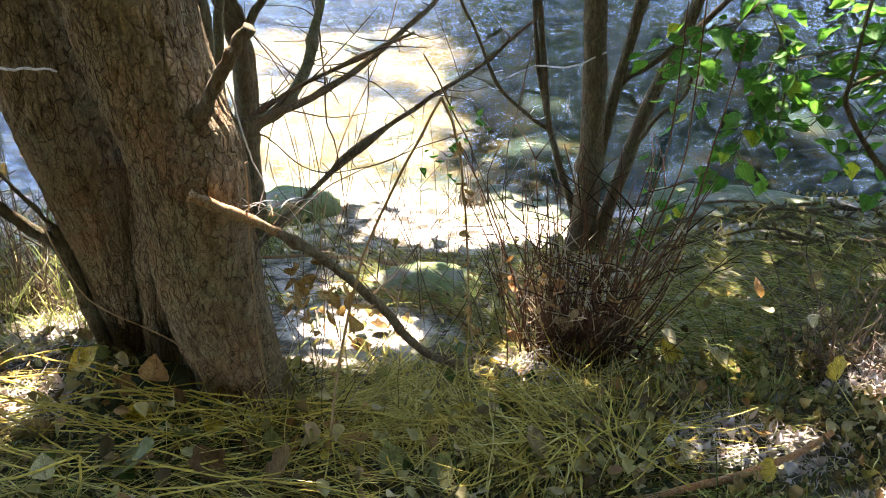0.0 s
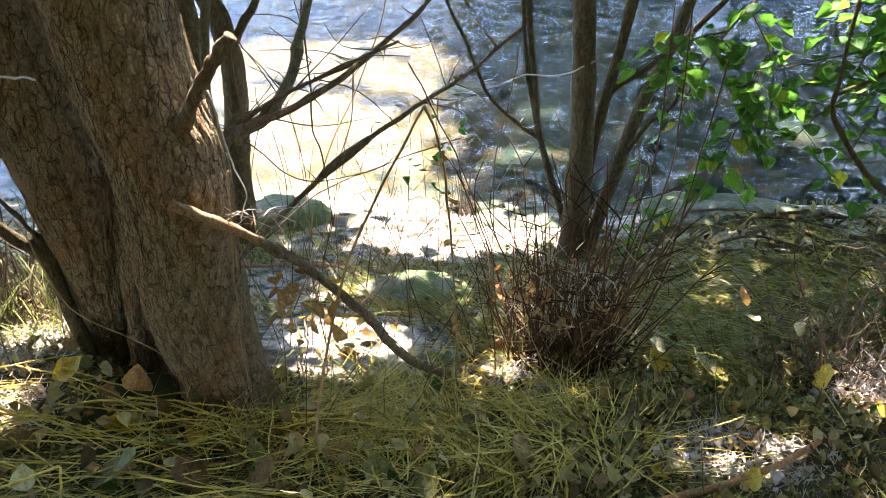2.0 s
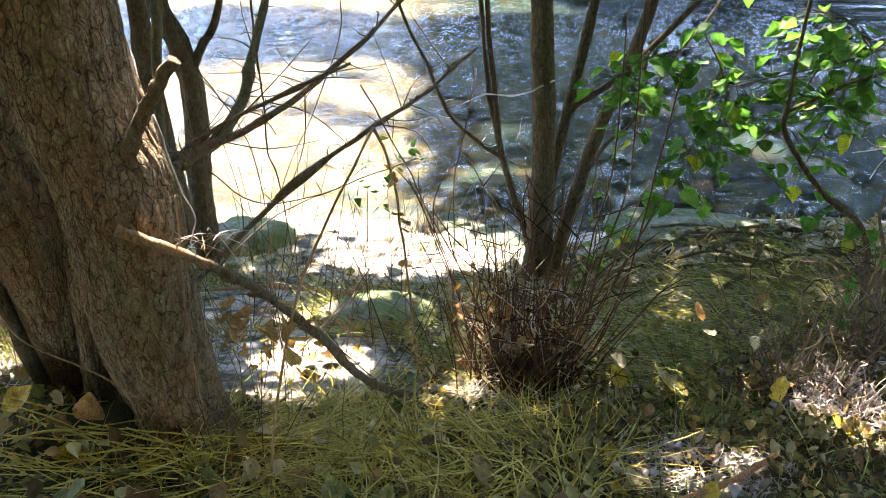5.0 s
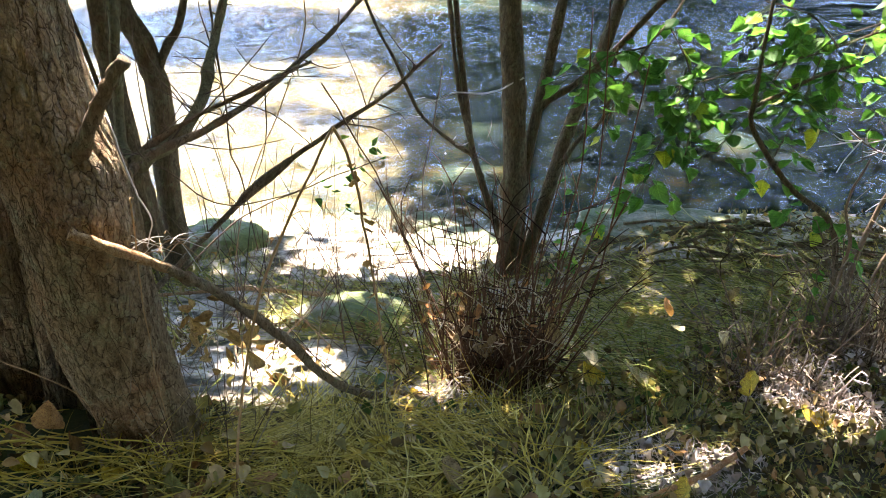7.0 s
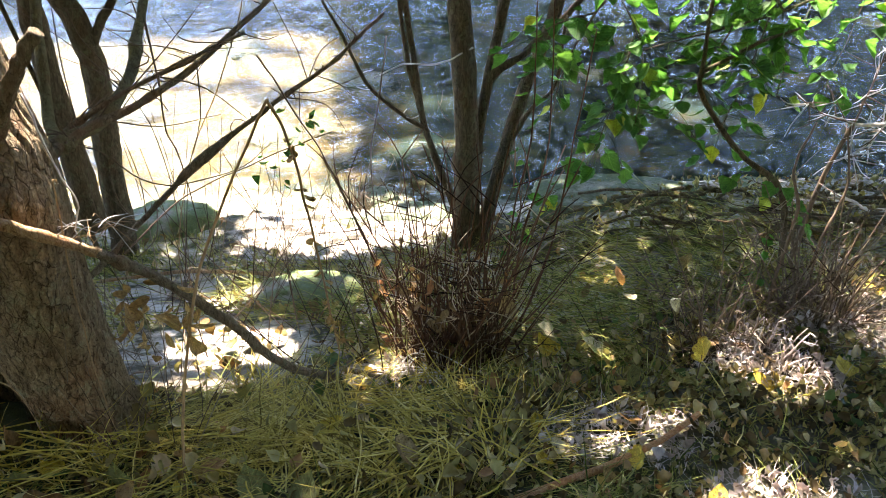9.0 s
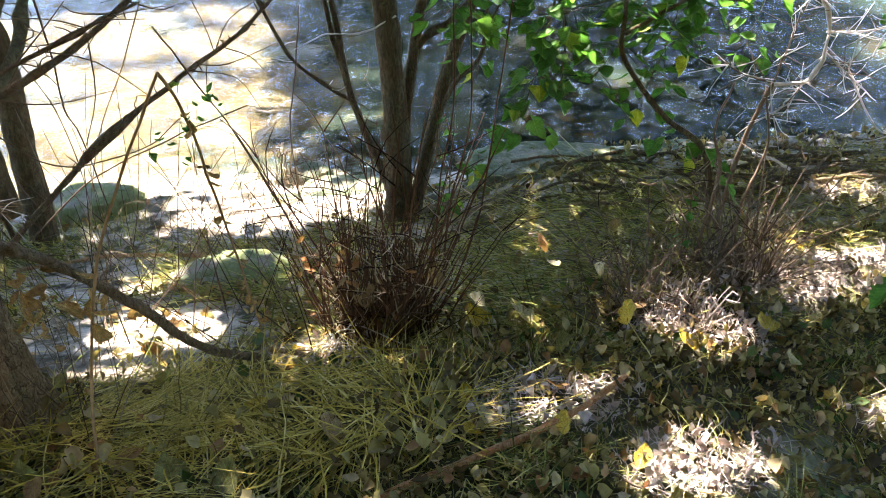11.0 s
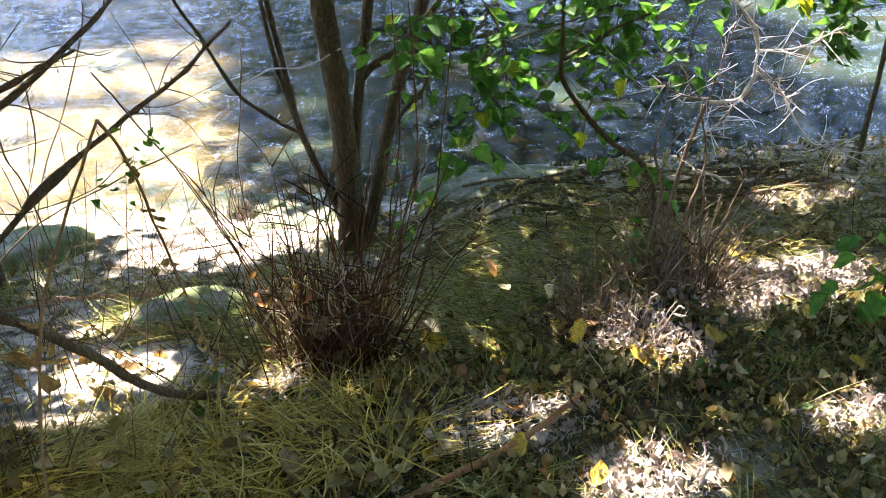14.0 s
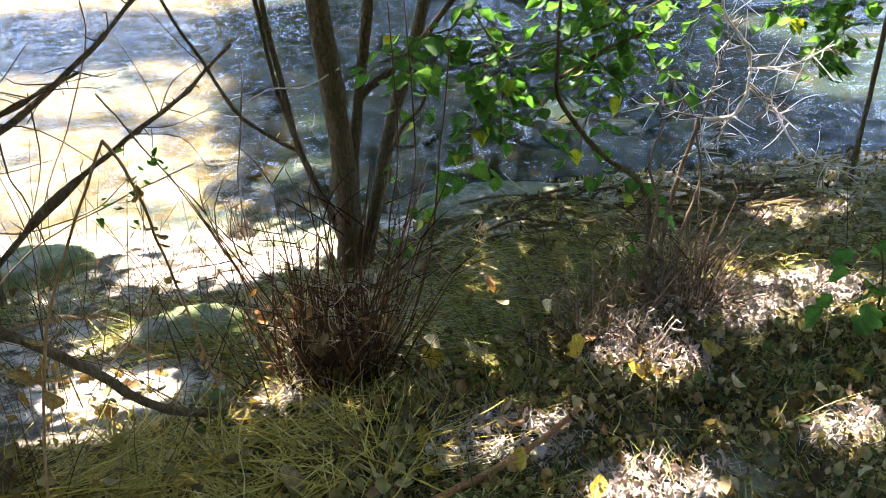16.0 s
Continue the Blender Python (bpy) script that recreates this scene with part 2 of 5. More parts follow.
def bark_material(name, dark, mid, light, moss, scale=1.0, relief=0.006, tall=0.42):
    """Bark in upright plates with dark cracks between them, rust in the cracks and lichen on the plates."""
    m, nt, p = surface(name)
    place = nt.nodes.new("ShaderNodeTexCoord").outputs["Object"]
    warp = nt.nodes.new("ShaderNodeTexNoise")
    warp.inputs["Scale"].default_value, warp.inputs["Detail"].default_value = 22 * scale, 4
    nt.links.new(place, warp.inputs["Vector"])
    off = nt.nodes.new("ShaderNodeVectorMath")
    off.operation = "MULTIPLY_ADD"
    off.inputs[1].default_value = (0.032 / scale, 0.032 / scale, 0.055 / scale)
    nt.links.new(warp.outputs["Color"], off.inputs[0])
    nt.links.new(place, off.inputs[2])

    def cells(size, stretch, low, high):
        mp = nt.nodes.new("ShaderNodeMapping")
        mp.inputs["Scale"].default_value = (1, 1, stretch)
        nt.links.new(off.outputs[0], mp.inputs[0])
        v = nt.nodes.new("ShaderNodeTexVoronoi")
        v.feature = "DISTANCE_TO_EDGE"
        v.inputs["Scale"].default_value = size
        nt.links.new(mp.outputs[0], v.inputs["Vector"])
        return ramp(nt, v.outputs["Distance"], [(low, (0, 0, 0)), (high, (1, 1, 1))])
    gate = ramp(nt, noise_node(nt, 26 * scale, 3, 0.6, (1, 1, 0.5)), [(0.5, (0, 0, 0)), (0.68, (0.85, 0.85, 0.85))])
    plate = mixed(nt, 1.0, mixed(nt, gate, cells(50 * scale, tall * 0.75, 0.0, 0.08), (1.0, 1.0, 1.0)), mixed(nt, 0.6, (1.0, 1.0, 1.0), cells(95 * scale, tall * 1.5, 0.0, 0.07)), "MULTIPLY")
    fur = noise_node(nt, 40 * scale, 5, 0.65, (1, 1, 0.35), 0.4)
    fine = noise_node(nt, 230 * scale, 4, 0.65, (1, 1, 0.6))
    big = noise_node(nt, 6 * scale, 3, 0.5)
    col = ramp(nt, fur, [(0.25, dark), (0.48, mid), (0.75, light)])
    col = mixed(nt, ramp(nt, big, [(0.48, (0, 0, 0)), (0.68, (0.5, 0.5, 0.5))]), col, (mid[0] * 1.25, mid[1] * 0.82, mid[2] * 0.66))
    lichen = noise_node(nt, 15 * scale, 6, 0.75)
    col = mixed(nt, ramp(nt, lichen, [(0.52, (0, 0, 0)), (0.64, (0.75, 0.75, 0.75))]), col, moss)
    col = mixed(nt, ramp(nt, plate, [(0.05, (0.75, 0.75, 0.75)), (0.5, (0, 0, 0))]), col, (dark[0] * 0.55, dark[1] * 0.42, dark[2] * 0.36))
    col = mixed(nt, 0.65, col, ramp(nt, fine, [(0.3, (0.45, 0.43, 0.41)), (0.7, (1.4, 1.38, 1.35))]), "MULTIPLY")
    nt.links.new(col, p.inputs["Base Color"])
    p.inputs["Roughness"].default_value = 0.92
    p.inputs["Specular IOR Level"].default_value = 0.12
    h = nt.nodes.new("ShaderNodeMath")
    h.operation = "ADD"
    nt.links.new(plate, h.inputs[0])
    nt.links.new(fur, h.inputs[1])
    n = bump_node(nt, h.outputs[0], 1.0, relief)
    nt.links.new(bump_node(nt, fine, 0.8, 0.002, n), p.inputs["Normal"])
    return m


def ground_material():
    m, nt, p = surface("bank soil")
    big, mid = noise_node(nt, 1.6, 4, 0.6), noise_node(nt, 9, 6, 0.65)
    fine = noise_node(nt, 90, 5, 0.7)
    col = ramp(nt, mid, [(0.3, (0.018, 0.014, 0.008)), (0.5, (0.042, 0.034, 0.018)), (0.7, (0.085, 0.07, 0.042))])
    col = mixed(nt, ramp(nt, big, [(0.45, (0, 0, 0)), (0.6, (0.8, 0.8, 0.8))]), col, (0.045, 0.06, 0.022))
    sep = nt.nodes.new("ShaderNodeSeparateXYZ")
    nt.links.new(nt.nodes.new("ShaderNodeTexCoord").outputs["Object"], sep.inputs[0])
    # pale dried silt by the shore, ochre sand on the river bed
    shore = nt.nodes.new("ShaderNodeMapRange")
    shore.inputs[1].default_value, shore.inputs[2].default_value = -0.01, -0.16
    nt.links.new(sep.outputs[2], shore.inputs[0])
    silt = nt.nodes.new("ShaderNodeMath")
    silt.operation = "MULTIPLY"
    nt.links.new(shore.outputs[0], silt.inputs[0])
    nt.links.new(ramp(nt, mid, [(0.42, (0.05, 0.05, 0.05)), (0.58, (1, 1, 1))]), silt.inputs[1])
    col = mixed(nt, silt.outputs[0], col, (0.52, 0.47, 0.41))
    # trodden silt on the near bank
    near = None
    for axis, lo, hi in ((1, 1.62, 1.36), (1, 0.8, 1.0), (0, 0.75, 1.05), (0, 2.7, 2.2)):
        mr = nt.nodes.new("ShaderNodeMapRange")
        mr.inputs[1].default_value, mr.inputs[2].default_value = lo, hi
        nt.links.new(sep.outputs[axis], mr.inputs[0])
        if near is None:
            near = mr
            continue
        mul = nt.nodes.new("ShaderNodeMath")
        mul.operation = "MULTIPLY"
        nt.links.new(near.outputs[0], mul.inputs[0])
        nt.links.new(mr.outputs[0], mul.inputs[1])
        near = mul
    patch = nt.nodes.new("ShaderNodeMath")
    patch.operation = "MULTIPLY"
    nt.links.new(near.outputs[0], patch.inputs[0])
    nt.links.new(ramp(nt, noise_node(nt, 5, 5, 0.65), [(0.45, (0, 0, 0)), (0.62, (0.8, 0.8, 0.8))]), patch.inputs[1])
    col = mixed(nt, patch.outputs[0], col, (0.3, 0.3, 0.2))
    bed = nt.nodes.new("ShaderNodeMapRange")
    bed.inputs[1].default_value, bed.inputs[2].default_value = -0.48, -0.58
    nt.links.new(sep.outputs[2], bed.inputs[0])
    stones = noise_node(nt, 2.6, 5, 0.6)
    # Bed colour carries sun on the left and shade on the right.
    sun_side = nt.nodes.new("ShaderNodeMapRange")
    sun_side.inputs[1].default_value, sun_side.inputs[2].default_value = 1.0, -0.1
    nt.links.new(sep.outputs[0], sun_side.inputs[0])
    sun_bias = nt.nodes.new("ShaderNodeMath")
    sun_bias.operation = "MULTIPLY_ADD"
    sun_bias.inputs[1].default_value = 0.24
    nt.links.new(sun_side.outputs[0], sun_bias.inputs[0])
    nt.links.new(stones, sun_bias.inputs[2])
    stones = sun_bias.outputs[0]
    gravel = nt.nodes.new("ShaderNodeTexVoronoi")
    gravel.inputs["Scale"].default_value = 11
    nt.links.new(nt.nodes.new("ShaderNodeTexCoord").outputs["Object"], gravel.inputs["Vector"])
    pebble = nt.nodes.new("ShaderNodeSeparateColor")
    nt.links.new(gravel.outputs["Color"], pebble.inputs[0])
    jitter = nt.nodes.new("ShaderNodeMath")
    jitter.operation = "MULTIPLY_ADD"
    jitter.inputs[1].default_value = 0.2
    nt.links.new(pebble.outputs[0], jitter.inputs[0])
    minus = nt.nodes.new("ShaderNodeMath")
    minus.operation = "SUBTRACT"
    minus.inputs[1].default_value = 0.1
    nt.links.new(stones, minus.inputs[0])
    nt.links.new(minus.outputs[0], jitter.inputs[2])
    stones = jitter.outputs[0]
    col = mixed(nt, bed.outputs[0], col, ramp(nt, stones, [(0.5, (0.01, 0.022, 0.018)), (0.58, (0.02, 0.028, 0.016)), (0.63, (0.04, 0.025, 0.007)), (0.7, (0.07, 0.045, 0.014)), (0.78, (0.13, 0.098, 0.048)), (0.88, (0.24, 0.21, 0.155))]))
    col = mixed(nt, 0.5, col, ramp(nt, fine, [(0.3, (0.5, 0.5, 0.5)), (0.7, (1.4, 1.4, 1.4))]), "MULTIPLY")
    nt.links.new(col, p.inputs["Base Color"])
    p.inputs["Roughness"].default_value = 0.92
    p.inputs["Specular IOR Level"].default_value = 0.2
    b = bump_node(nt, mid, 0.8, 0.03)
    nt.links.new(bump_node(nt, fine, 0.8, 0.006, b), p.inputs["Normal"])
    return m


def water_material():
    m, nt, p = surface("river water")
    p.inputs["Base Color"].default_value = (0.62, 0.78, 0.7, 1)
    p.inputs["Roughness"].default_value = 0.012
    p.inputs["IOR"].default_value = 1.33
    p.inputs["Transmission Weight"].default_value = 1.0
    a = noise_node(nt, 24, 3, 0.5, (0.9, 1.15, 1), 0.8)
    b = noise_node(nt, 55, 2, 0.5, (0.75, 1.2, 1), 0.4)
    n1 = bump_node(nt, a, 1.0, 0.024)
    nt.links.new(bump_node(nt, b, 1.0, 0.003, n1), p.inputs["Normal"])
    return m


def stone_material(name, base, moss, amount):
    m, nt, p = surface(name)
    a, b = noise_node(nt, 7, 6, 0.65), noise_node(nt, 70, 5, 0.7)
    col = mixed(nt, 0.7, base, ramp(nt, a, [(0.3, (0.5, 0.48, 0.44)), (0.7, (1.25, 1.22, 1.15))]), "MULTIPLY")
    col = mixed(nt, ramp(nt, noise_node(nt, 5, 5, 0.65), [(0.62 - amount, (0, 0, 0)), (0.74 - amount, (1, 1, 1))]), col, moss)
    col = mixed(nt, 0.6, col, ramp(nt, b, [(0.3, (0.5, 0.5, 0.5)), (0.7, (1.35, 1.35, 1.35))]), "MULTIPLY")
    nt.links.new(col, p.inputs["Base Color"])
    p.inputs["Roughness"].default_value = 0.9
    n = bump_node(nt, a, 1.0, 0.03)
    nt.links.new(bump_node(nt, b, 1.0, 0.008, n), p.inputs["Normal"])
    return m


M_GROUND, M_WATER = ground_material(), water_material()
M_BARK = bark_material("furrowed bark", (0.1, 0.072, 0.046), (0.26, 0.195, 0.122), (0.4, 0.32, 0.215), (0.3, 0.29, 0.19), 1.0, 0.009)
M_BARK2 = bark_material("young bark", (0.04, 0.033, 0.02), (0.12, 0.1, 0.062), (0.23, 0.195, 0.125), (0.17, 0.185, 0.105), 1.9, 0.006, 0.28)
M_DEAD = bark_material("dead wood", (0.075, 0.058, 0.04), (0.21, 0.17, 0.115), (0.38, 0.32, 0.24), (0.24, 0.255, 0.16), 2.5, 0.004)
M_LICHEN = bark_material("lichened bark", (0.09, 0.085, 0.05), (0.2, 0.195, 0.115), (0.31, 0.3, 0.19), (0.27, 0.3, 0.17), 2.2, 0.004)
M_PALE = bark_material("bare pale wood", (0.2, 0.11, 0.05), (0.44, 0.3, 0.17), (0.6, 0.48, 0.33), (0.4, 0.26, 0.14), 3.0, 0.002)
M_REDWOOD = bark_material("reddish bare wood", (0.3, 0.14, 0.06), (0.55, 0.3, 0.15), (0.68, 0.45, 0.27), (0.5, 0.3, 0.16), 3.0, 0.002)
M_TAN = plant_material("tan stalk", [(0.0, (0.30, 0.19, 0.10)), (1.0, (0.46, 0.31, 0.17))], 60, 0.6)
M_WITHER = plant_material("withered leaf", [(0.0, (0.34, 0.21, 0.12)), (0.5, (0.46, 0.31, 0.19)), (1.0, (0.55, 0.41, 0.27))], 40, 0.8, 0.5, "object", (40, (0.24, 0.14, 0.08)), spec=0.06, veins=0.6)
M_TWIG = plant_material("twig", [(0.0, (0.045, 0.028, 0.018)), (0.5, (0.14, 0.1, 0.068)), (1.0, (0.34, 0.28, 0.21))], 90, 0.8, spec=0.05)
M_RED = plant_material("russet shoots", [(0.0, (0.022, 0.011, 0.007)), (0.4, (0.075, 0.038, 0.022)), (0.75, (0.16, 0.088, 0.052)), (0.93, (0.3, 0.2, 0.12)), (1.0, (0.52, 0.43, 0.3))], 90, 0.8, spec=0.05)
M_WHITE = plant_material("bleached twig", [(0.0, (0.5, 0.48, 0.45)), (1.0, (0.74, 0.72, 0.69))], 90, 0.6)
M_STRAW = plant_material("straw", [(0.0, (0.12, 0.085, 0.024)), (0.3, (0.38, 0.3, 0.075)), (0.7, (0.7, 0.56, 0.135)), (1.0, (0.8, 0.68, 0.28))], 50, 0.7, 0.12, spec=0.05)
M_GRASS = plant_material("olive grass", [(0.0, (0.06, 0.09, 0.025)), (0.5, (0.25, 0.28, 0.085)), (0.85, (0.46, 0.45, 0.16)), (1.0, (0.66, 0.6, 0.32))], 50, 0.7, 0.25, spec=0.05)
M_LITTER = plant_material("leaf litter", [(0.0, (0.07, 0.05, 0.028)), (0.2, (0.22, 0.165, 0.09)), (0.45, (0.32, 0.29, 0.125)), (0.7, (0.43, 0.38, 0.19)), (0.88, (0.6, 0.49, 0.33)), (0.97, (0.42, 0.22, 0.11)), (1.0, (0.58, 0.48, 0.16))], 40, 0.9, 0.2, spec=0.04)
# Litter colour raised to pinkish white, standing in for sunlight on it.
M_SUNPALE = plant_material("sun-pale litter", [(0.0, (0.32, 0.25, 0.22)), (0.35, (0.54, 0.47, 0.43)), (1.0, (0.72, 0.66, 0.62))], 40, 0.9, 0.0, spec=0.05)
M_HERB = plant_material("small herbs", [(0.0, (0.04, 0.075, 0.025)), (0.6, (0.07, 0.13, 0.04)), (1.0, (0.14, 0.2, 0.06))], 40, 0.5, 0.25)
M_GREEN = plant_material("green leaf", [(0.0, (0.05, 0.16, 0.045)), (0.5, (0.08, 0.25, 0.06)), (0.92, (0.14, 0.34, 0.09)), (1.0, (0.5, 0.52, 0.07))], 45, 0.5, 0.55, "object", spec=0.3, veins=0.6)
M_CROWN = plant_material("crown leaf", [(0.0, (0.07, 0.1, 0.025)), (1.0, (0.15, 0.18, 0.05))], 8, 0.5, 0.55)
M_YELLOW = plant_material("yellow leaf", [(0.0, (0.55, 0.42, 0.06)), (0.6, (0.62, 0.46, 0.09)), (1.0, (0.5, 0.46, 0.1))], 30, 0.5, 0.25, "object", (26, (0.30, 0.16, 0.05)), veins=0.6)
M_ORANGE = plant_material("orange brown leaf", [(0.0, (0.40, 0.18, 0.08)), (1.0, (0.5, 0.29, 0.15))], 30, 0.7, 0.25, "object", (30, (0.2, 0.09, 0.05)), spec=0.06, veins=0.5)
M_BROWN = plant_material("brown leaf", [(0.0, (0.17, 0.1, 0.05)), (0.6, (0.3, 0.2, 0.11)), (1.0, (0.42, 0.31, 0.19))], 30, 0.85, 0.25, "object", (30, (0.12, 0.07, 0.035)), spec=0.06, veins=0.6)
M_OLIVE = plant_material("olive leaf", [(0.0, (0.17, 0.19, 0.08)), (0.6, (0.27, 0.29, 0.13)), (1.0, (0.38, 0.37, 0.2))], 30, 0.55, 0.25, "object", (28, (0.2, 0.15, 0.07)), veins=0.6)
M_CREAM = plant_material("pale leaf underside", [(0.0, (0.45, 0.42, 0.3)), (1.0, (0.6, 0.56, 0.42))], 30, 0.6, 0.25, "object", (28, (0.3, 0.25, 0.15)), veins=0.6)
M_MOSSROCK = stone_material("mossy stone", (0.34, 0.32, 0.27), (0.14, 0.19, 0.07), 0.24)
M_SILT = stone_material("silted rock", (0.29, 0.3, 0.24), (0.1, 0.135, 0.07), 0.22)
M_DARKROCK = stone_material("dark stone", (0.2, 0.19, 0.15), (0.07, 0.085, 0.035), 0.16)

# ---- ground and water ----
gx = np.concatenate([np.linspace(-90, -8, 24), np.linspace(-7.5, -2.6, 40), np.arange(-2.5, 4.6, 0.026), np.linspace(4.7, 10, 40), np.linspace(11, 90, 24)])
gy = np.concatenate([np.linspace(-60, -2, 18), np.linspace(-1.6, 0.55, 16), np.arange(0.6, 5.4, 0.026), np.linspace(5.5, 18, 70), np.linspace(19, 120, 26)])


def sheet(name, xs, ys, zs, material):
    nx, ny = len(xs), len(ys)
    verts = np.stack([np.broadcast_to(xs, (ny, nx)), np.broadcast_to(ys[:, None], (ny, nx)), zs], -1).reshape(-1, 3)
    i, j = np.meshgrid(np.arange(ny - 1), np.arange(nx - 1), indexing="ij")
    a = i * nx + j
    return mesh_of(name, verts, np.stack([a, a + 1, a + nx + 1, a + nx], -1).reshape(-1, 4), material)


GX, GY = np.meshgrid(gx, gy)
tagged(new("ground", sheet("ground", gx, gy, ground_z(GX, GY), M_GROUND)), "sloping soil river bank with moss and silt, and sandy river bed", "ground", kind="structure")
wx = np.concatenate([np.linspace(-40, -4.6, 40), np.arange(-4.5, 7.0, 0.026), np.linspace(7.1, 44, 60)])
wy = np.concatenate([np.arange(3.3, 9.5, 0.022), np.linspace(9.53, 14, 90), np.linspace(14.2, 19, 16)])
WX, WY = np.meshgrid(wx, wy)
WU, WV = WX + 0.25 * (fbm(WX * 2.2, WY * 2.2, 0.9, 52, 2) - 0.5), WY + 0.18 * (fbm(WX * 2.2, WY * 2.2, 5.9, 53, 2) - 0.5)
rip = vnoise(WU * 9.5, WV * 13, 0.3, 54) - 0.5 + 0.55 * (vnoise(WU * 13, WV * 24, 2.3, 55) - 0.5)
swell = 0.03 * (fbm(WX * 1.3, WY * 2.6, 0.2, 51, 3) - 0.5) + 0.038 * rip * (0.5 + fbm(WX * 0.8, WY * 0.8, 3.3, 56, 2))
water = tagged(new("water", sheet("water", wx, wy, WATER + swell, M_WATER)), "shallow rippled river water over ochre sand", "river", kind="structure")
water.visible_shadow = False


# ---- trees ----
def trunk_mesh(name, points, radii, rings, sides, material, relief=0.008, seed=0, bumps=(), lobes=0.06):
    """A furrowed trunk. points from the root up; bumps: (x, y, z, reach, height)."""
    path = smooth_path(points, rings)
    t = np.linspace(0, len(points) - 1, rings)
    rad = np.interp(t, np.arange(len(radii)), radii)
    ang = np.linspace(0, 2 * np.pi, sides, endpoint=False)
    ca, sa = np.cos(ang)[None], np.sin(ang)[None]
    z = path[:, 2][:, None]
    k = rad.mean() * 40
    n1 = fbm(ca * k + seed, sa * k, z * 10.0, 61 + seed, 3)
    f = np.abs(2 * n1 - 1)
    n2 = fbm(ca * k * 2.7, sa * k * 2.7 + seed, z * 26.0, 71 + seed, 3)
    d = relief * (step(0.0, 0.22, f) - 0.6) + relief * 0.9 * (n2 - 0.5)
    wide = 1 + lobes * (fbm(ca * 1.4 + 3, sa * 1.4, z * 1.3, 81 + seed, 2) - 0.5) * 2
    r = rad[:, None] * wide + d
    v = np.stack([path[:, 0][:, None] + r * ca, path[:, 1][:, None] + r * sa, z + 0 * r], -1)
    for bx, by, bz, reach, high in bumps:
        dist = np.sqrt(((v - np.array([bx, by, bz])) ** 2).sum(-1))
        out = np.stack([ca + 0 * r, sa + 0 * r, 0 * r], -1)
        v = v + out * (high * np.exp(-(dist / reach) ** 2))[..., None]
    v = np.vstack([v.reshape(-1, 3), path[-1]])
    i, j = np.meshgrid(np.arange(rings - 1), np.arange(sides), indexing="ij")
    kk = (j + 1) % sides
    q = np.stack([i * sides + j, i * sides + kk, (i + 1) * sides + kk, (i + 1) * sides + j], -1).reshape(-1, 4).tolist()
    n = rings * sides
    q += [[n, n - sides + a, n - sides + (a + 1) % sides] for a in range(sides)]
    return mesh_of(name, v, q, material)


def branch(name, points, r0, r1, material, parent, label="", rings=30, sides=10, seed=0, knots=0.5, rough=0.12, wander=0.004):
    return adopt(name, mesh_of(name, *tube(points, r0, r1, rings, sides, rough, seed, knots, wander), material), parent, label)


def spurs(points, n, size, seed, up=0.3, r=0.0016):
    """Short side twigs along a branch, joined."""
    g = np.random.default_rng(seed)
    path = smooth_path(points, 60)
    out = []
    for _ in range(n):
        k = int(g.integers(6, 58))
        a = path[k]
        d = np.array([g.normal(0, 0.7), g.normal(0, 0.5), g.normal(up, 0.6)])
        d /= np.linalg.norm(d)
        s = size * g.uniform(0.3, 1.2)
        out.append(tube([a, a + d * s * 0.5 + g.normal(0, 0.08 * s, 3), a + d * s + g.normal(0, 0.15 * s, 3)], r * 1.3, r * 0.5, 7, 5, 0.15, seed))
    return out


def add_twigs(parent, pieces, material=None):
    for v, f in pieces:
        adopt("twig", mesh_of("twig", v, f, material or M_TWIG), parent)


tree = thing("tree", (-0.78, 1.75, 0.02), "old two-stemmed riverbank tree with furrowed brown bark and broken branch stubs", "tree")
adopt("trunk", trunk_mesh("trunk", [(-0.54, 1.73, -0.12), (-0.555, 1.71, 0.06), (-0.566, 1.7, 0.166), (-0.583, 1.66, 0.381), (-0.585, 1.62, 0.572), (-0.583, 1.6, 0.749), (-0.592, 1.6, 0.85), (-0.617, 1.6, 0.935), (-0.646, 1.61, 1.044), (-0.667, 1.62, 1.161), (-0.69, 1.62, 1.4)],
                          [0.19, 0.142, 0.126, 0.128, 0.128, 0.126, 0.128, 0.131, 0.134, 0.135, 0.137], 230, 260, M_BARK, 0.006, 1,
                          [(-0.53, 1.46, 0.83, 0.07, 0.045), (-0.475, 1.53, 0.92, 0.05, 0.022), (-0.5, 1.49, 0.76, 0.09, 0.018), (-0.69, 1.6, 0.1, 0.09, -0.03), (-0.46, 1.62, 0.03, 0.08, 0.03)]), tree)
adopt("trunk", trunk_mesh("trunk", [(-0.975, 1.94, -0.16), (-0.96, 1.92, -0.02), (-0.945, 1.9, 0.12), (-0.93, 1.88, 0.305), (-0.928, 1.86, 0.501), (-0.928, 1.83, 0.682), (-0.945, 1.81, 0.843), (-0.955, 1.81, 0.921), (-0.985, 1.82, 1.112), (-1.02, 1.82, 1.35)],
                          [0.1, 0.075, 0.068, 0.083, 0.108, 0.126, 0.13, 0.132, 0.138, 0.14], 190, 230, M_BARK, 0.006, 4), tree, "darker rear stem")
adopt("root_flare", trunk_mesh("root_flare", [(-0.77, 1.95, -0.2), (-0.775, 1.93, 0.05), (-0.78, 1.91, 0.3), (-0.79, 1.88, 0.55), (-0.8, 1.84, 0.8)], [0.16, 0.13, 0.115, 0.1, 0.06], 80, 90, M_BARK, 0.006, 6), tree, "shaded wood that joins both stems behind")
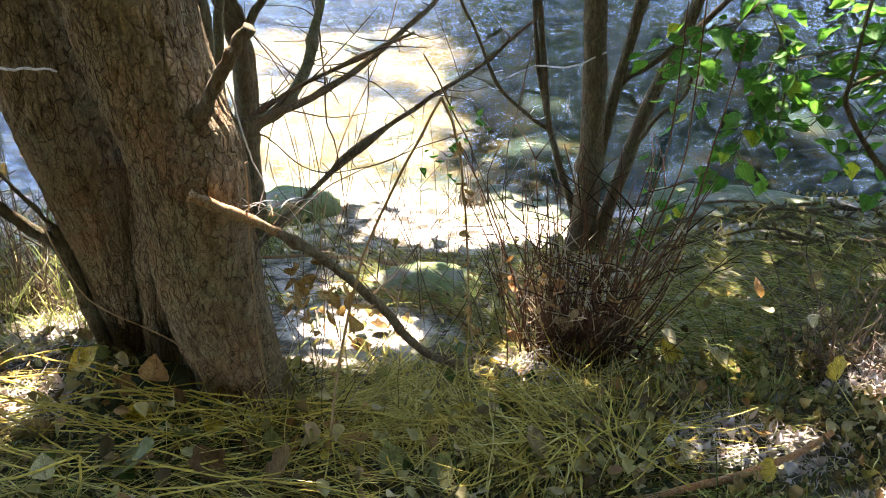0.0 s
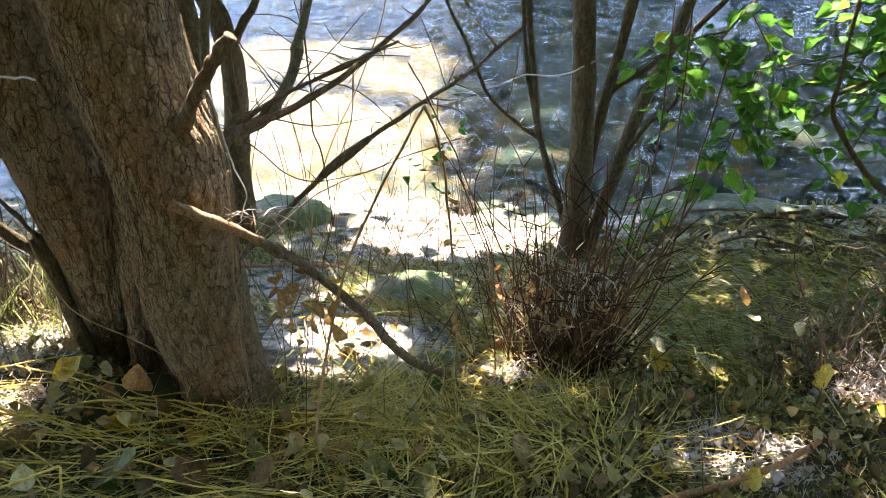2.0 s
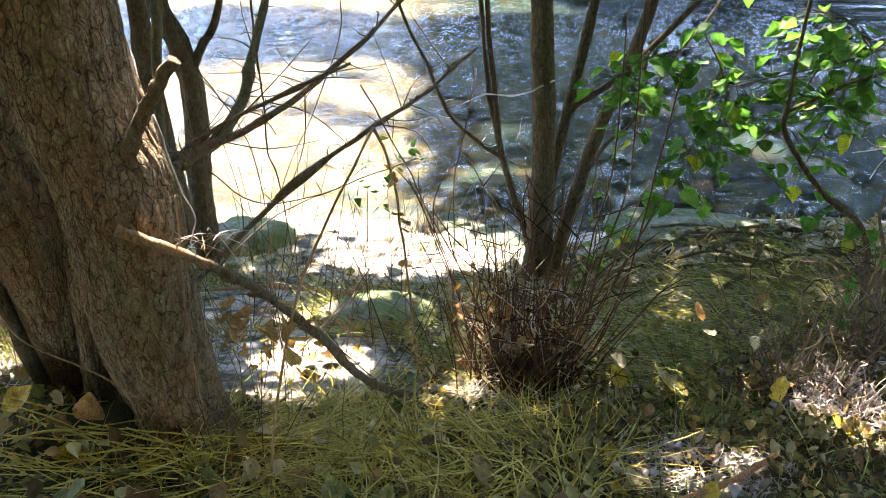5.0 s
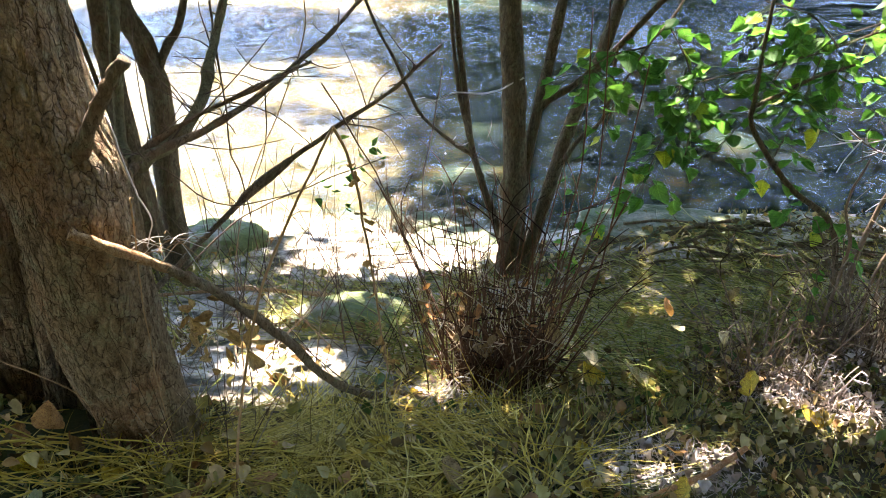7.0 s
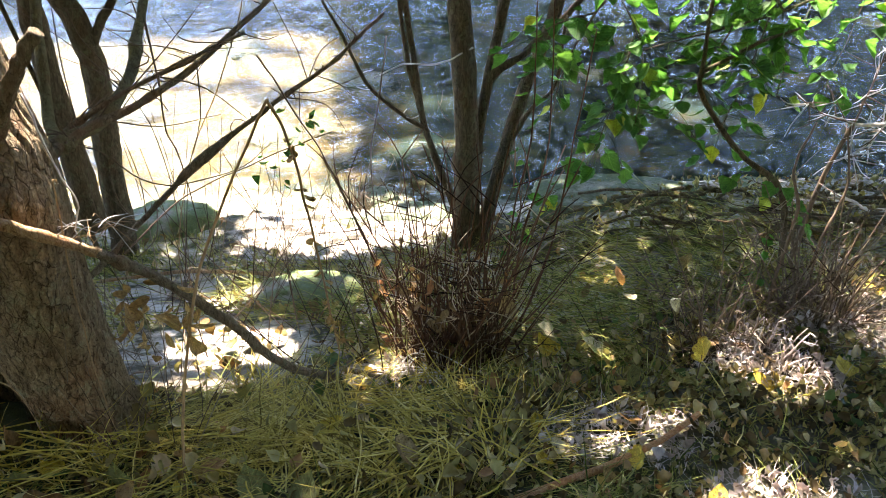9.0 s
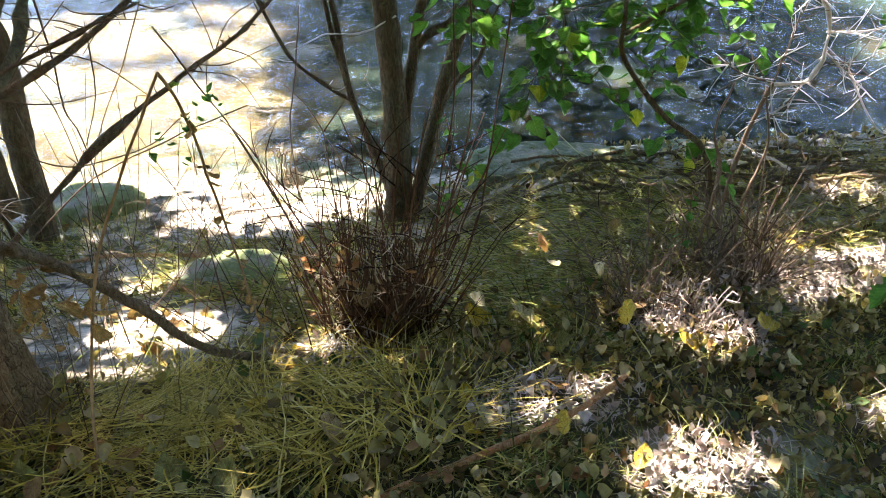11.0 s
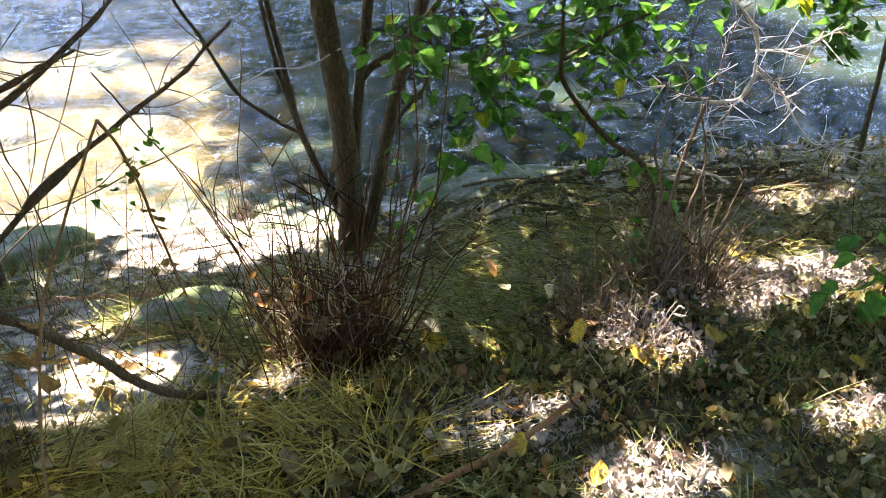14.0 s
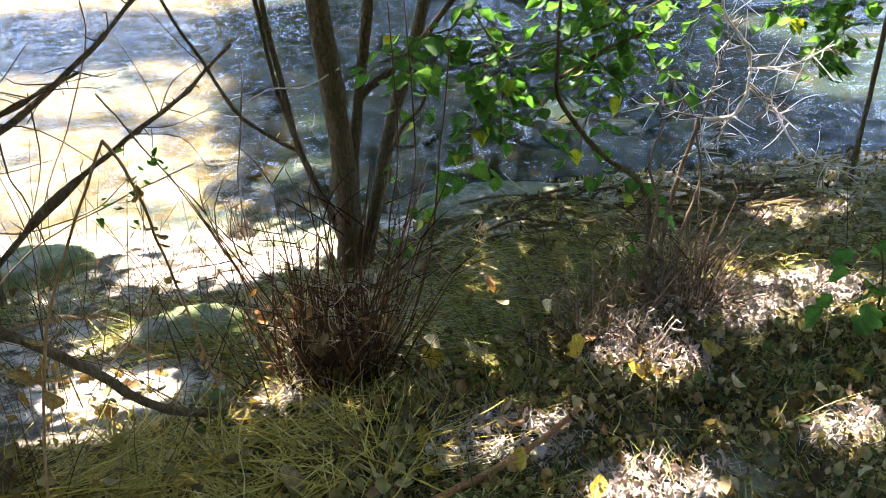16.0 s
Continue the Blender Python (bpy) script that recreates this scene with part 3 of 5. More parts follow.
branch("root", [(-0.759, 1.75, 0.6), (-0.784, 1.75, 0.443), (-0.808, 1.76, 0.292), (-0.823, 1.77, 0.18), (-0.83, 1.78, -0.04)], 0.016, 0.02, M_BARK, tree, "thin grey stem rising in the cleft", 30, 10, 61)
branch("root", [(-0.757, 1.7, 0.49), (-0.744, 1.69, 0.434), (-0.714, 1.665, 0.342), (-0.686, 1.66, 0.214), (-0.67, 1.64, 0.03)], 0.006, 0.008, M_BARK2, tree, "", 26, 8, 62)
branch("limb", [(-0.69, 1.62, 1.385), (-0.75, 1.7, 2.2), (-0.6, 2.4, 3.2), (-0.2, 4.0, 4.2), (0.3, 6.5, 5.0)], 0.135, 0.03, M_BARK, tree, rings=40, sides=16)
branch("limb", [(-0.74, 1.68, 2.0), (-0.9, 1.3, 3.0), (-0.2, 1.6, 4.0), (1.4, 3.4, 4.8), (3.0, 6.0, 5.2)], 0.09, 0.02, M_BARK, tree, rings=40, sides=12)
branch("limb", [(-1.02, 1.82, 1.33), (-1.3, 1.9, 2.4), (-2.0, 2.8, 3.4), (-2.8, 4.4, 4.2), (-3.2, 6.5, 4.6)], 0.14, 0.02, M_BARK, tree, rings=40, sides=12)
branch("branch_stub", [(-0.555, 1.57, 0.88), (-0.507, 1.5, 0.957), (-0.457, 1.47, 1.044), (-0.42, 1.455, 1.1), (-0.381, 1.45, 1.153)], 0.0175, 0.0125, M_DEAD, tree, "broken dead stub with flaking bark", 44, 14, 3, 0.4, 0.32, 0.003)
dead = [(-0.522, 1.402, 0.82), (-0.471, 1.415, 0.79), (-0.416, 1.44, 0.751), (-0.365, 1.48, 0.702)]
branch("branch_stub", dead, 0.0115, 0.0105, M_PALE, tree, "broken branch with peeled pale wood", 30, 12, 5, 0.5, 0.35, 0.003)
hang = [(-0.369, 1.475, 0.707), (-0.32, 1.54, 0.627), (-0.252, 1.6, 0.533), (-0.188, 1.64, 0.444), (-0.133, 1.68, 0.349), (-0.074, 1.76, 0.21), (0.027, 1.9, 0.036), (0.09, 2.02, -0.08)]
hb = branch("dead_branch", hang, 0.0115, 0.013, M_DEAD, tree, "hanging dead branch that reaches the grass", 60, 10, 6, 1.3, 0.25, 0.008)
add_twigs(hb, spurs(hang, 26, 0.06, 5))
long_b = [(-0.56, 1.93, 0.385), (-0.487, 2.0, 0.447), (-0.408, 2.05, 0.519), (-0.242, 2.1, 0.667), (-0.079, 2.15, 0.777), (0.1, 2.2, 0.887), (0.164, 2.22, 0.941), (0.253, 2.24, 1.018)]
long_ob = branch("dead_branch", long_b, 0.0092, 0.0052, M_DEAD, tree, "long bare dead branch", 60, 9, 8, 1.4, 0.25, 0.006)
add_twigs(long_ob, spurs(long_b, 40, 0.04, 9))
b2 = [(-0.52, 1.69, 0.84), (-0.494, 1.72, 0.856), (-0.365, 1.78, 0.932), (-0.233, 1.83, 0.992), (-0.085, 1.89, 1.052)]
b2_ob = branch("dead_branch", b2, 0.0075, 0.004, M_DEAD, tree, rings=40, sides=8, seed=11, knots=1.2, rough=0.2)
b3 = [(-0.52, 1.63, 0.825), (-0.493, 1.66, 0.842), (-0.424, 1.72, 0.879), (-0.311, 1.78, 0.92), (-0.209, 1.85, 0.974), (-0.13, 1.92, 1.03), (-0.041, 2.0, 1.101), (0.06, 2.1, 1.2)]
b3_ob = branch("dead_branch", b3, 0.012, 0.005, M_DEAD, tree, rings=50, sides=9, seed=12, knots=1.2, rough=0.2)
b4 = [(-0.47, 1.69, 0.85), (-0.453, 1.72, 0.862), (-0.4, 1.8, 0.883), (-0.357, 1.9, 0.956), (-0.344, 1.95, 1.016), (-0.331, 2.0, 1.092), (-0.3, 2.05, 1.2)]
b4_ob = branch("dead_branch", b4, 0.019, 0.01, M_LICHEN, tree, "lichen green side branch", 40, 9, 14, 0.8)
branch("side_branch", [(-0.631, 2.1, 0.722), (-0.661, 2.15, 0.752), (-0.668, 2.2, 0.839), (-0.659, 2.2, 0.947), (-0.644, 2.2, 1.063), (-0.647, 2.25, 1.166), (-0.62, 2.4, 1.7)], 0.017, 0.013, M_LICHEN, tree, "upright green lichened branch", 40, 9, 64, 0.8)
branch("limb_root", [(-0.6, 1.66, 0.66), (-0.6, 1.8, 0.7), (-0.615, 1.95, 0.715), (-0.631, 2.1, 0.722)], 0.024, 0.016, M_LICHEN, tree, "mossy fork where the side branches part", 24, 10, 65)
add_twigs(b2_ob, spurs(b2, 12, 0.06, 15))
add_twigs(b3_ob, spurs(b3, 16, 0.06, 16))
add_twigs(b4_ob, spurs(b4, 14, 0.07, 17))
for ob, line, seed in ((b2_ob, b2, 601), (b3_ob, b3, 602), (b4_ob, b4, 603), (long_ob, long_b, 604)):
    add_twigs(ob, spurs(line, 11, 0.24, seed, 0.15, 0.0015))

# dead side stem at the foot of the tree
side = thing("dead_sapling", (-1.05, 1.95, 0.02), "grey dead forked sapling leaning beside the tree", "sapling")
branch("stem", [(-0.965, 1.83, -0.06), (-0.974, 1.82, 0.062), (-0.978, 1.8, 0.179), (-0.999, 1.79, 0.302), (-1.011, 1.78, 0.436), (-1.023, 1.78, 0.539)], 0.024, 0.017, M_BARK2, side, rings=40, sides=14, seed=21)
branch("side_branch", [(-1.005, 1.78, 0.4), (-1.029, 1.77, 0.489), (-1.081, 1.75, 0.544), (-1.121, 1.72, 0.618), (-1.177, 1.7, 0.684), (-1.3, 1.66, 0.82)], 0.019, 0.012, M_BARK2, side, rings=30, seed=22)
branch("side_branch", [(-1.02, 1.78, 0.52), (-1.05, 1.75, 0.6), (-1.13, 1.72, 0.76), (-1.25, 1.68, 0.95)], 0.006, 0.004, M_BARK2, side, rings=24, seed=23)

# slender trees by the water
rear = thing("young_tree", (-0.96, 3.5, -0.42), "slender brown young tree at the water's edge", "tree", "young trees by the water")
branch("trunk", [(-0.96, 3.5, -0.5), (-0.955, 3.5, -0.2), (-0.952, 3.5, 0.136), (-0.925, 3.46, 0.5), (-0.96, 3.45, 0.75), (-1.05, 3.45, 1.1), (-1.1, 3.6, 2.6)], 0.064, 0.045, M_BARK2, rear, rings=60, sides=16, seed=24, rough=0.1)
branch("branch", [(-0.93, 3.46, 0.5), (-0.92, 3.45, 0.62), (-0.86, 3.45, 0.74), (-0.76, 3.45, 0.95), (-0.6, 3.5, 1.8)], 0.026, 0.014, M_BARK2, rear, rings=30, seed=25)
branch("branch", [(-0.99, 3.3, -0.4), (-1.03, 3.2, 0.1), (-1.02, 3.1, 0.5), (-1.08, 3.0, 1.0)], 0.012, 0.008, M_BARK2, rear, rings=30, seed=26)

branch("stem", [(-0.948, 3.15, -0.066), (-0.954, 3.12, 0.109), (-0.957, 3.1, 0.294), (-0.966, 3.08, 0.467), (-0.969, 3.05, 0.676), (-0.971, 3.02, 0.907), (-0.971, 3.0, 1.043), (-1.0, 2.95, 1.6), (-1.1, 2.95, 2.5)], 0.058, 0.03, M_BARK2, rear, "leaning second stem", 50, 16, 127, 0.3, 0.1)
young = thing("young_tree", (0.74, 3.4, -0.32), "several-stemmed brown young tree behind a brush of shoots", "tree", "young trees by the water")
branch("trunk", [(0.705, 3.41, -0.42), (0.712, 3.4, -0.2), (0.706, 3.37, 0.1), (0.688, 3.36, 0.38), (0.655, 3.35, 0.68), (0.63, 3.35, 0.92), (0.6, 3.4, 1.5), (0.55, 3.6, 2.8)], 0.062, 0.045, M_BARK2, young, rings=70, sides=18, seed=27, rough=0.1)
branch("stem", [(0.76, 3.4, -0.4), (0.755, 3.4, -0.2), (0.752, 3.4, 0.147), (0.8, 3.42, 0.5), (0.861, 3.45, 0.874), (0.95, 3.5, 1.5)], 0.033, 0.02, M_BARK2, young, rings=50, seed=28)
branch("stem", [(0.78, 3.39, -0.4), (0.81, 3.4, -0.26), (0.899, 3.45, 0.103), (0.978, 3.5, 0.374), (1.047, 3.5, 0.593), (1.125, 3.5, 0.874), (1.25, 3.55, 1.5)], 0.038, 0.026, M_BARK2, young, rings=50, sides=12, seed=29)
branch("branch", [(0.80, 3.42, 0.48), (0.86, 3.41, 0.55), (0.944, 3.4, 0.602), (1.069, 3.35, 0.744), (1.172, 3.3, 0.887), (1.3, 3.2, 1.1)], 0.017, 0.012, M_BARK2, young, rings=30, seed=30)
branch("stem", [(0.70, 3.4, -0.4), (0.675, 3.42, -0.198), (0.572, 3.47, 0.083), (0.507, 3.5, 0.274), (0.466, 3.53, 0.539), (0.421, 3.55, 0.842), (0.36, 3.6, 1.4)], 0.021, 0.011, M_BARK2, young, rings=50, seed=31)
branch("stem", [(0.507, 3.5, 0.26), (0.47, 3.52, 0.4), (0.44, 3.53, 0.52), (0.393, 3.55, 0.841), (0.33, 3.6, 1.4)], 0.012, 0.009, M_BARK2, young, rings=40, seed=32)
tw = [(0.51, 3.5, 0.23), (0.4, 3.48, 0.31), (0.255, 3.45, 0.447), (0.149, 3.4, 0.677), (0.053, 3.4, 0.856), (-0.05, 3.4, 1.1)]
tw_ob = branch("branch", tw, 0.011, 0.006, M_BARK2, young, rings=36, seed=33)
branch("branch", [(0.92, 3.46, 0.15), (1.0, 3.4, 0.35), (1.08, 3.3, 0.5), (1.1, 3.3, 0.8)], 0.012, 0.007, M_BARK2, young, rings=30, seed=34)
add_twigs(tw_ob, spurs(tw, 5, 0.1, 35, r=0.0016), M_WHITE)
add_twigs(young, spurs([(0.7, 3.3, 0.0), (0.6, 3.3, 0.2), (0.55, 3.3, 0.4), (0.6, 3.3, 0.6)], 6, 0.22, 36, r=0.0014), M_TWIG)

# ---- crown above, with the gaps that let the sun down: x, y, z, half-widths ----
GAPS_SHORE = [(0.15, 3.78, -0.44, 0.58, 0.36), (-0.28, 2.33, -0.15, 0.17, 0.2), (-0.35, 1.98, -0.03, 0.15, 0.02), (-0.38, 2.87, -0.3, 0.1, 0.08), (-0.08, 3.0, -0.22, 0.1, 0.02), (-1.3, 2.15, -0.08, 0.08, 0.22), (-1.07, 1.53, 0.13, 0.06, 0.06), (-1.58, 2.47, -0.19, 0.07, 0.04), (0.87, 1.53, 0.0, 0.06, 0.0), (1.19, 2.69, -0.1, 0.05, -0.02), (1.05, 1.84, 0.3, 0.04, 0.0)]
GAPS_BANK = [(0.33, 2.06, -0.08, 0.06, 0.09), (1.92, 2.07, -0.05, 0.07, 0.05), (2.35, 2.13, -0.05, 0.22, 0.13), (2.78, 2.86, -0.11, 0.1, 0.07), (3.12, 2.86, -0.11, 0.04, 0.02), (1.48, 1.92, 0.02, 0.1, 0.14), (1.17, 1.31, 0.02, 0.17, 0.06), (1.875, 1.37, -0.02, 0.11, 0.03), (2.25, 2.62, 0.6, 0.36, 0.2), (0.98, 2.03, -0.04, 0.0, 0.0), (-0.9, 1.2, 0.1, 0.0, 0.0)]
GAPS_HIGH = [(1.2, 2.75, 0.9, 0.12, 0.02), (0.75, 5.4, -0.7, 0.3, 0.12), (3.1, 6.3, -0.7, 0.14, 0.3), (6.4, 6.4, -0.7, 0.7, 0.6), (0.9, 6.6, -0.7, 0.2, 0.1), (-0.42, 1.44, 0.75, 0.1, 0.05), (-0.42, 1.46, 1.1, 0.1, 0.1), (2.85, 2.7, 0.95, 0.25, 0.08), (0.27, 2.25, 0.15, 0.06, 0.1)]


def sunlit(x, y):
    """Is the place at height 0 along the sun's way inside a gap?"""
    hit = np.zeros(len(x), bool)
    for px, py, pz, rx, ry in (*GAPS_SHORE, *GAPS_BANK, *GAPS_HIGH):
        cx, cy = px - SUN.x / SUN.z * pz, py - SUN.y / SUN.z * pz
        wob = 1 + 1.9 * (fbm(x * 11, y * 11, px, 91, 3) - 0.5)
        hit |= ((x - cx) / (rx + 0.06)) ** 2 + ((y - cy) / (ry + 0.07)) ** 2 < wob
    edge = 0.12 + 0.9 * (fbm(x * 2.5, y * 2.5, 0.5, 92, 3) - 0.5)
    open_water = (y > 4.35) & (y < 9.4 + 4.0 * (fbm(x, y, 0.7, 94, 3) - 0.5)) & (x < edge) & (x > -0.6 - 0.35 * y) & (fbm(x * 1.8, y * 1.8, 0.3, 96, 3) > 0.36)
    return hit | open_water


N = 175000
qx, qy = rng.uniform(-4.5, 7.0, N), -1.0 + 16.5 * rng.random(N) ** 1.3
high = rng.uniform(2.9, 5.4, N) + 0.1 * qy
shut = ~sunlit(qx, qy) & (qy > -1.0 + 1.6 * fbm(qx * 0.9, qy * 0.9, 0.6, 97, 3))
shut &= qy < 12.8 + 2.0 * (fbm(qx * 0.8, qy * 0.8, 0.2, 98, 3) - 0.5)
shut |= rng.random(N) < 0.006
qx, qy, high = qx[shut], qy[shut], high[shut]
n = len(qx)
crown_leaf = (np.array([[0, -0.5, 0], [0.34, -0.1, 0.08], [0.26, 0.25, 0.05], [0, 0.55, -0.08], [-0.26, 0.25, 0.05], [-0.34, -0.1, 0.08]]), [[0, 1, 2, 3], [0, 3, 4, 5]])
tilt = radians(90) - SUN_EL
place = turns(n, qx + SUN.x / SUN.z * high, qy + SUN.y / SUN.z * high, high, rng.normal(0, 0.6, n) + SUN_AZ * -1, rng.normal(-tilt, 0.5, n), rng.normal(0, 0.5, n), rng.uniform(0.07, 0.14, n))
adopt("crown", mesh_of("crown", *scatter(crown_leaf, place), M_CROWN), tree, "dense green crown overhanging the bank", "stuff")
# Leaves added out of view overhead to cut the blue sky light.
n = 14000
high = rng.uniform(5.0, 6.6, n)
place = turns(n, rng.uniform(-4.5, 6.0, n), rng.uniform(-4.2, 1.0, n), high, rng.normal(0, 0.6, n), rng.normal(0, 0.5, n), rng.normal(0, 0.5, n), rng.uniform(0.14, 0.24, n))
adopt("crown", mesh_of("crown", *scatter(crown_leaf, place), M_CROWN), tree, "unseen high leaves added over the bank to block sky light", "stuff")


# far bank trees, seen only as reflections
M_AUTUMN = plant_material("autumn crown leaf", [(0.0, (0.12, 0.16, 0.04)), (0.5, (0.28, 0.25, 0.06)), (1.0, (0.36, 0.22, 0.06))], 8, 0.5, 0.45)


def far_tree(x, y, tall, seed, name="far_tree", label="green leafy tree on the far river bank", group="trees on the far bank", leaf=None, base=0.58):
    g = np.random.default_rng(seed)
    z0 = float(ground_z(x, y))
    t = thing(name, (x, y, z0), label, "tree", group)
    branch("trunk", [(x, y, z0 - 0.2), (x + 0.1, y, z0 + tall * 0.4), (x, y + 0.1, z0 + tall * 0.9)], 0.03 * tall, 0.01 * tall, M_BARK2, t, rings=12, sides=8)
    k = 1500
    u = g.normal(size=(k, 3))
    u /= np.linalg.norm(u, axis=1)[:, None]
    r = g.random(k) ** 0.4
    lump = 0.7 + 0.6 * fbm(u[:, 0] * 2 + 4, u[:, 1] * 2 + 4, u[:, 2] * 2 + seed, 95, 2)
    p = u * (r * lump)[:, None] * np.array([0.34, 0.34, 0.46]) * tall + np.array([x, y, z0 + tall * base])
    m = turns(k, p[:, 0], p[:, 1], p[:, 2], g.uniform(0, 6.3, k), g.normal(0, 0.6, k), g.normal(0, 0.6, k), g.uniform(0.07, 0.15, k) * tall)
    adopt("crown", mesh_of("crown", *scatter(crown_leaf, m), leaf or M_CROWN), t, kind="stuff")


for i, (fx, tall) in enumerate([(-15, 5), (-11, 4), (-7.5, 3.2), (-4.5, 2.6), (-2.2, 3.4), (0.5, 3.6), (2.8, 6), (5.2, 9.5), (8, 9), (10.8, 9.5), (14, 9.5), (18, 9), (23, 9)]):
    far_tree(fx, 19.5 + 1.3 * math.sin(i * 2.1), tall, 300 + i)


# Back row added out of view to darken the right-hand water reflections.
for i, (fx, tall) in enumerate([(3.9, 8), (6.6, 9), (9.4, 9), (12.4, 9.5), (16, 9.5), (20, 9)]):
    far_tree(fx, 22.6 + 0.8 * math.sin(i * 1.7), tall, 320 + i)
# Trees added out of view behind, to screen blue sky and warm the shade.
for i, (bx, by, tall) in enumerate([(-7, -3.5, 7), (-4.2, -5.0, 8), (-1.2, -5.6, 7.5), (2.0, -5.2, 8), (5.0, -4.4, 7.5), (7.5, -2.5, 7), (8.5, 1.5, 7), (-7.5, 1.0, 7)]):
    far_tree(bx, by, tall, 340 + i, "sky_screen_tree", "unseen yellow-leaved tree added to block and warm sky light", "trees along the bank", M_AUTUMN, 0.5)


# ---- stones ----
def rock(name, at, size, material, label, seed, flat=0.5, turn=0.0, boxy=0.75):
    bm = bmesh.new()
    bmesh.ops.create_icosphere(bm, subdivisions=5, radius=1.0)
    v = np.array([p.co for p in bm.verts])
    v = np.sign(v) * np.abs(v) ** boxy
    v *= (0.8 + 0.45 * fbm(v[:, 0] * 1.3 + seed, v[:, 1] * 1.3, v[:, 2] * 1.3 + 7, 101 + seed, 4))[:, None]
    v += 0.17 * (np.stack([fbm(v[:, 0] * 6, v[:, 1] * 6, v[:, 2] * 6 + k * 9, 111, 3) for k in range(3)], -1) - 0.5)
    v += 0.1 * (np.stack([fbm(v[:, 0] * 15, v[:, 1] * 15, v[:, 2] * 15 + k * 7, 113, 3) for k in range(3)], -1) - 0.5)
    v[:, 2] = np.where(v[:, 2] > flat, flat + (v[:, 2] - flat) * 0.35, v[:, 2])
    v *= np.array(size)
    for p, c in zip(bm.verts, v):
        p.co = c
    me = bpy.data.meshes.new(name)
    bm.to_mesh(me)
    bm.free()
    me.polygons.foreach_set("use_smooth", [True] * len(me.polygons))
    me.materials.append(material)
    ob = new(name, me)
    ob.matrix_world = pose(*at, 0, 0, turn)
    return tagged(ob, label, "stone")


rock("stone", (-0.06, 2.83, -0.34), (0.25, 0.2, 0.16), M_MOSSROCK, "half-buried boulder with green moss on its side", 1, 0.5, 0, 0.9)
rock("stone", (-0.85, 3.95, -0.5), (0.3, 0.24, 0.14), M_MOSSROCK, "dark mossy stone at the water's edge", 2, 0.9, 20, 1.0)
rock("stone", (-0.62, 3.72, -0.52), (0.3, 0.18, 0.1), M_MOSSROCK, "low mossy stone beside the silt", 12, 0.5, -8)
rock("stone", (-0.5, 3.9, -0.52), (0.16, 0.13, 0.12), M_DARKROCK, "small dark stone at the water's edge", 3, 0.4, -10)
rock("stone", (1.62, 3.62, -0.28), (0.46, 0.26, 0.15), M_SILT, "long flat pale rock coated in dried silt", 4, 0.6, -6)
rock("stone", (2.35, 3.7, -0.3), (0.3, 0.22, 0.14), M_SILT, "low pale rock coated in dried silt", 5, 0.3, 15)
rock("stone", (0.12, 3.78, -0.5), (0.32, 0.2, 0.1), M_SILT, "flat pale sunlit rock by the water", 6, 0.25, 8)
rock("stone", (0.5, 3.98, -0.5), (0.26, 0.17, 0.12), M_SILT, "flat pale sunlit rock by the water", 7, 0.25, -20)
rock("stone", (0.32, 4.22, -0.52), (0.13, 0.1, 0.12), M_SILT, "small rough pale rock in the shallows", 8, 0.6, 30)
rock("stone", (-0.2, 3.5, -0.46), (0.2, 0.14, 0.09), M_SILT, "flat pale rock in the silt", 9, 0.25, 40)
for i, (sx, sy, sr) in enumerate([(0.75, 5.2, 0.16), (-0.4, 5.6, 0.2), (1.6, 5.9, 0.22), (3.4, 5.6, 0.2), (-1.6, 6.3, 0.25), (0.3, 7.2, 0.28), (2.6, 7.4, 0.25), (-0.9, 8.4, 0.3)]):
    rock("river_stone", (sx, sy, float(ground_z(sx, sy)) + 0.02), (sr, sr * 0.8, sr * 0.5), M_DARKROCK, "brown stone under the river water", 20 + i, 0.5, i * 37)


# ---- brush of dry shoots ----
def shoot(length, lean, seed, r=0.0036):
    g = np.random.default_rng(seed)
    p = [np.zeros(3)]
    d = np.array([math.sin(lean), 0, math.cos(lean)])
    for k in range(4):
        d = d + g.normal(0, 0.1, 3)
        d /= np.linalg.norm(d)
        p.append(p[-1] + d * length / 4)
    pieces = [tube(p, r, r * 0.4, 9, 5, 0.15, seed)]
    for _ in range(int(g.integers(2, 6))):
        k = int(g.integers(1, 5))
        e = np.array([g.normal(0, 0.6), g.normal(0, 0.6), g.uniform(0.1, 1)])
        e = e / np.linalg.norm(e) * length * g.uniform(0.12, 0.3)
        pieces.append(tube([p[k], p[k] + e * 0.5 + g.normal(0, 0.01, 3), p[k] + e], r * 0.6, r * 0.3, 5, 4, 0.1, seed))
    return join(pieces)


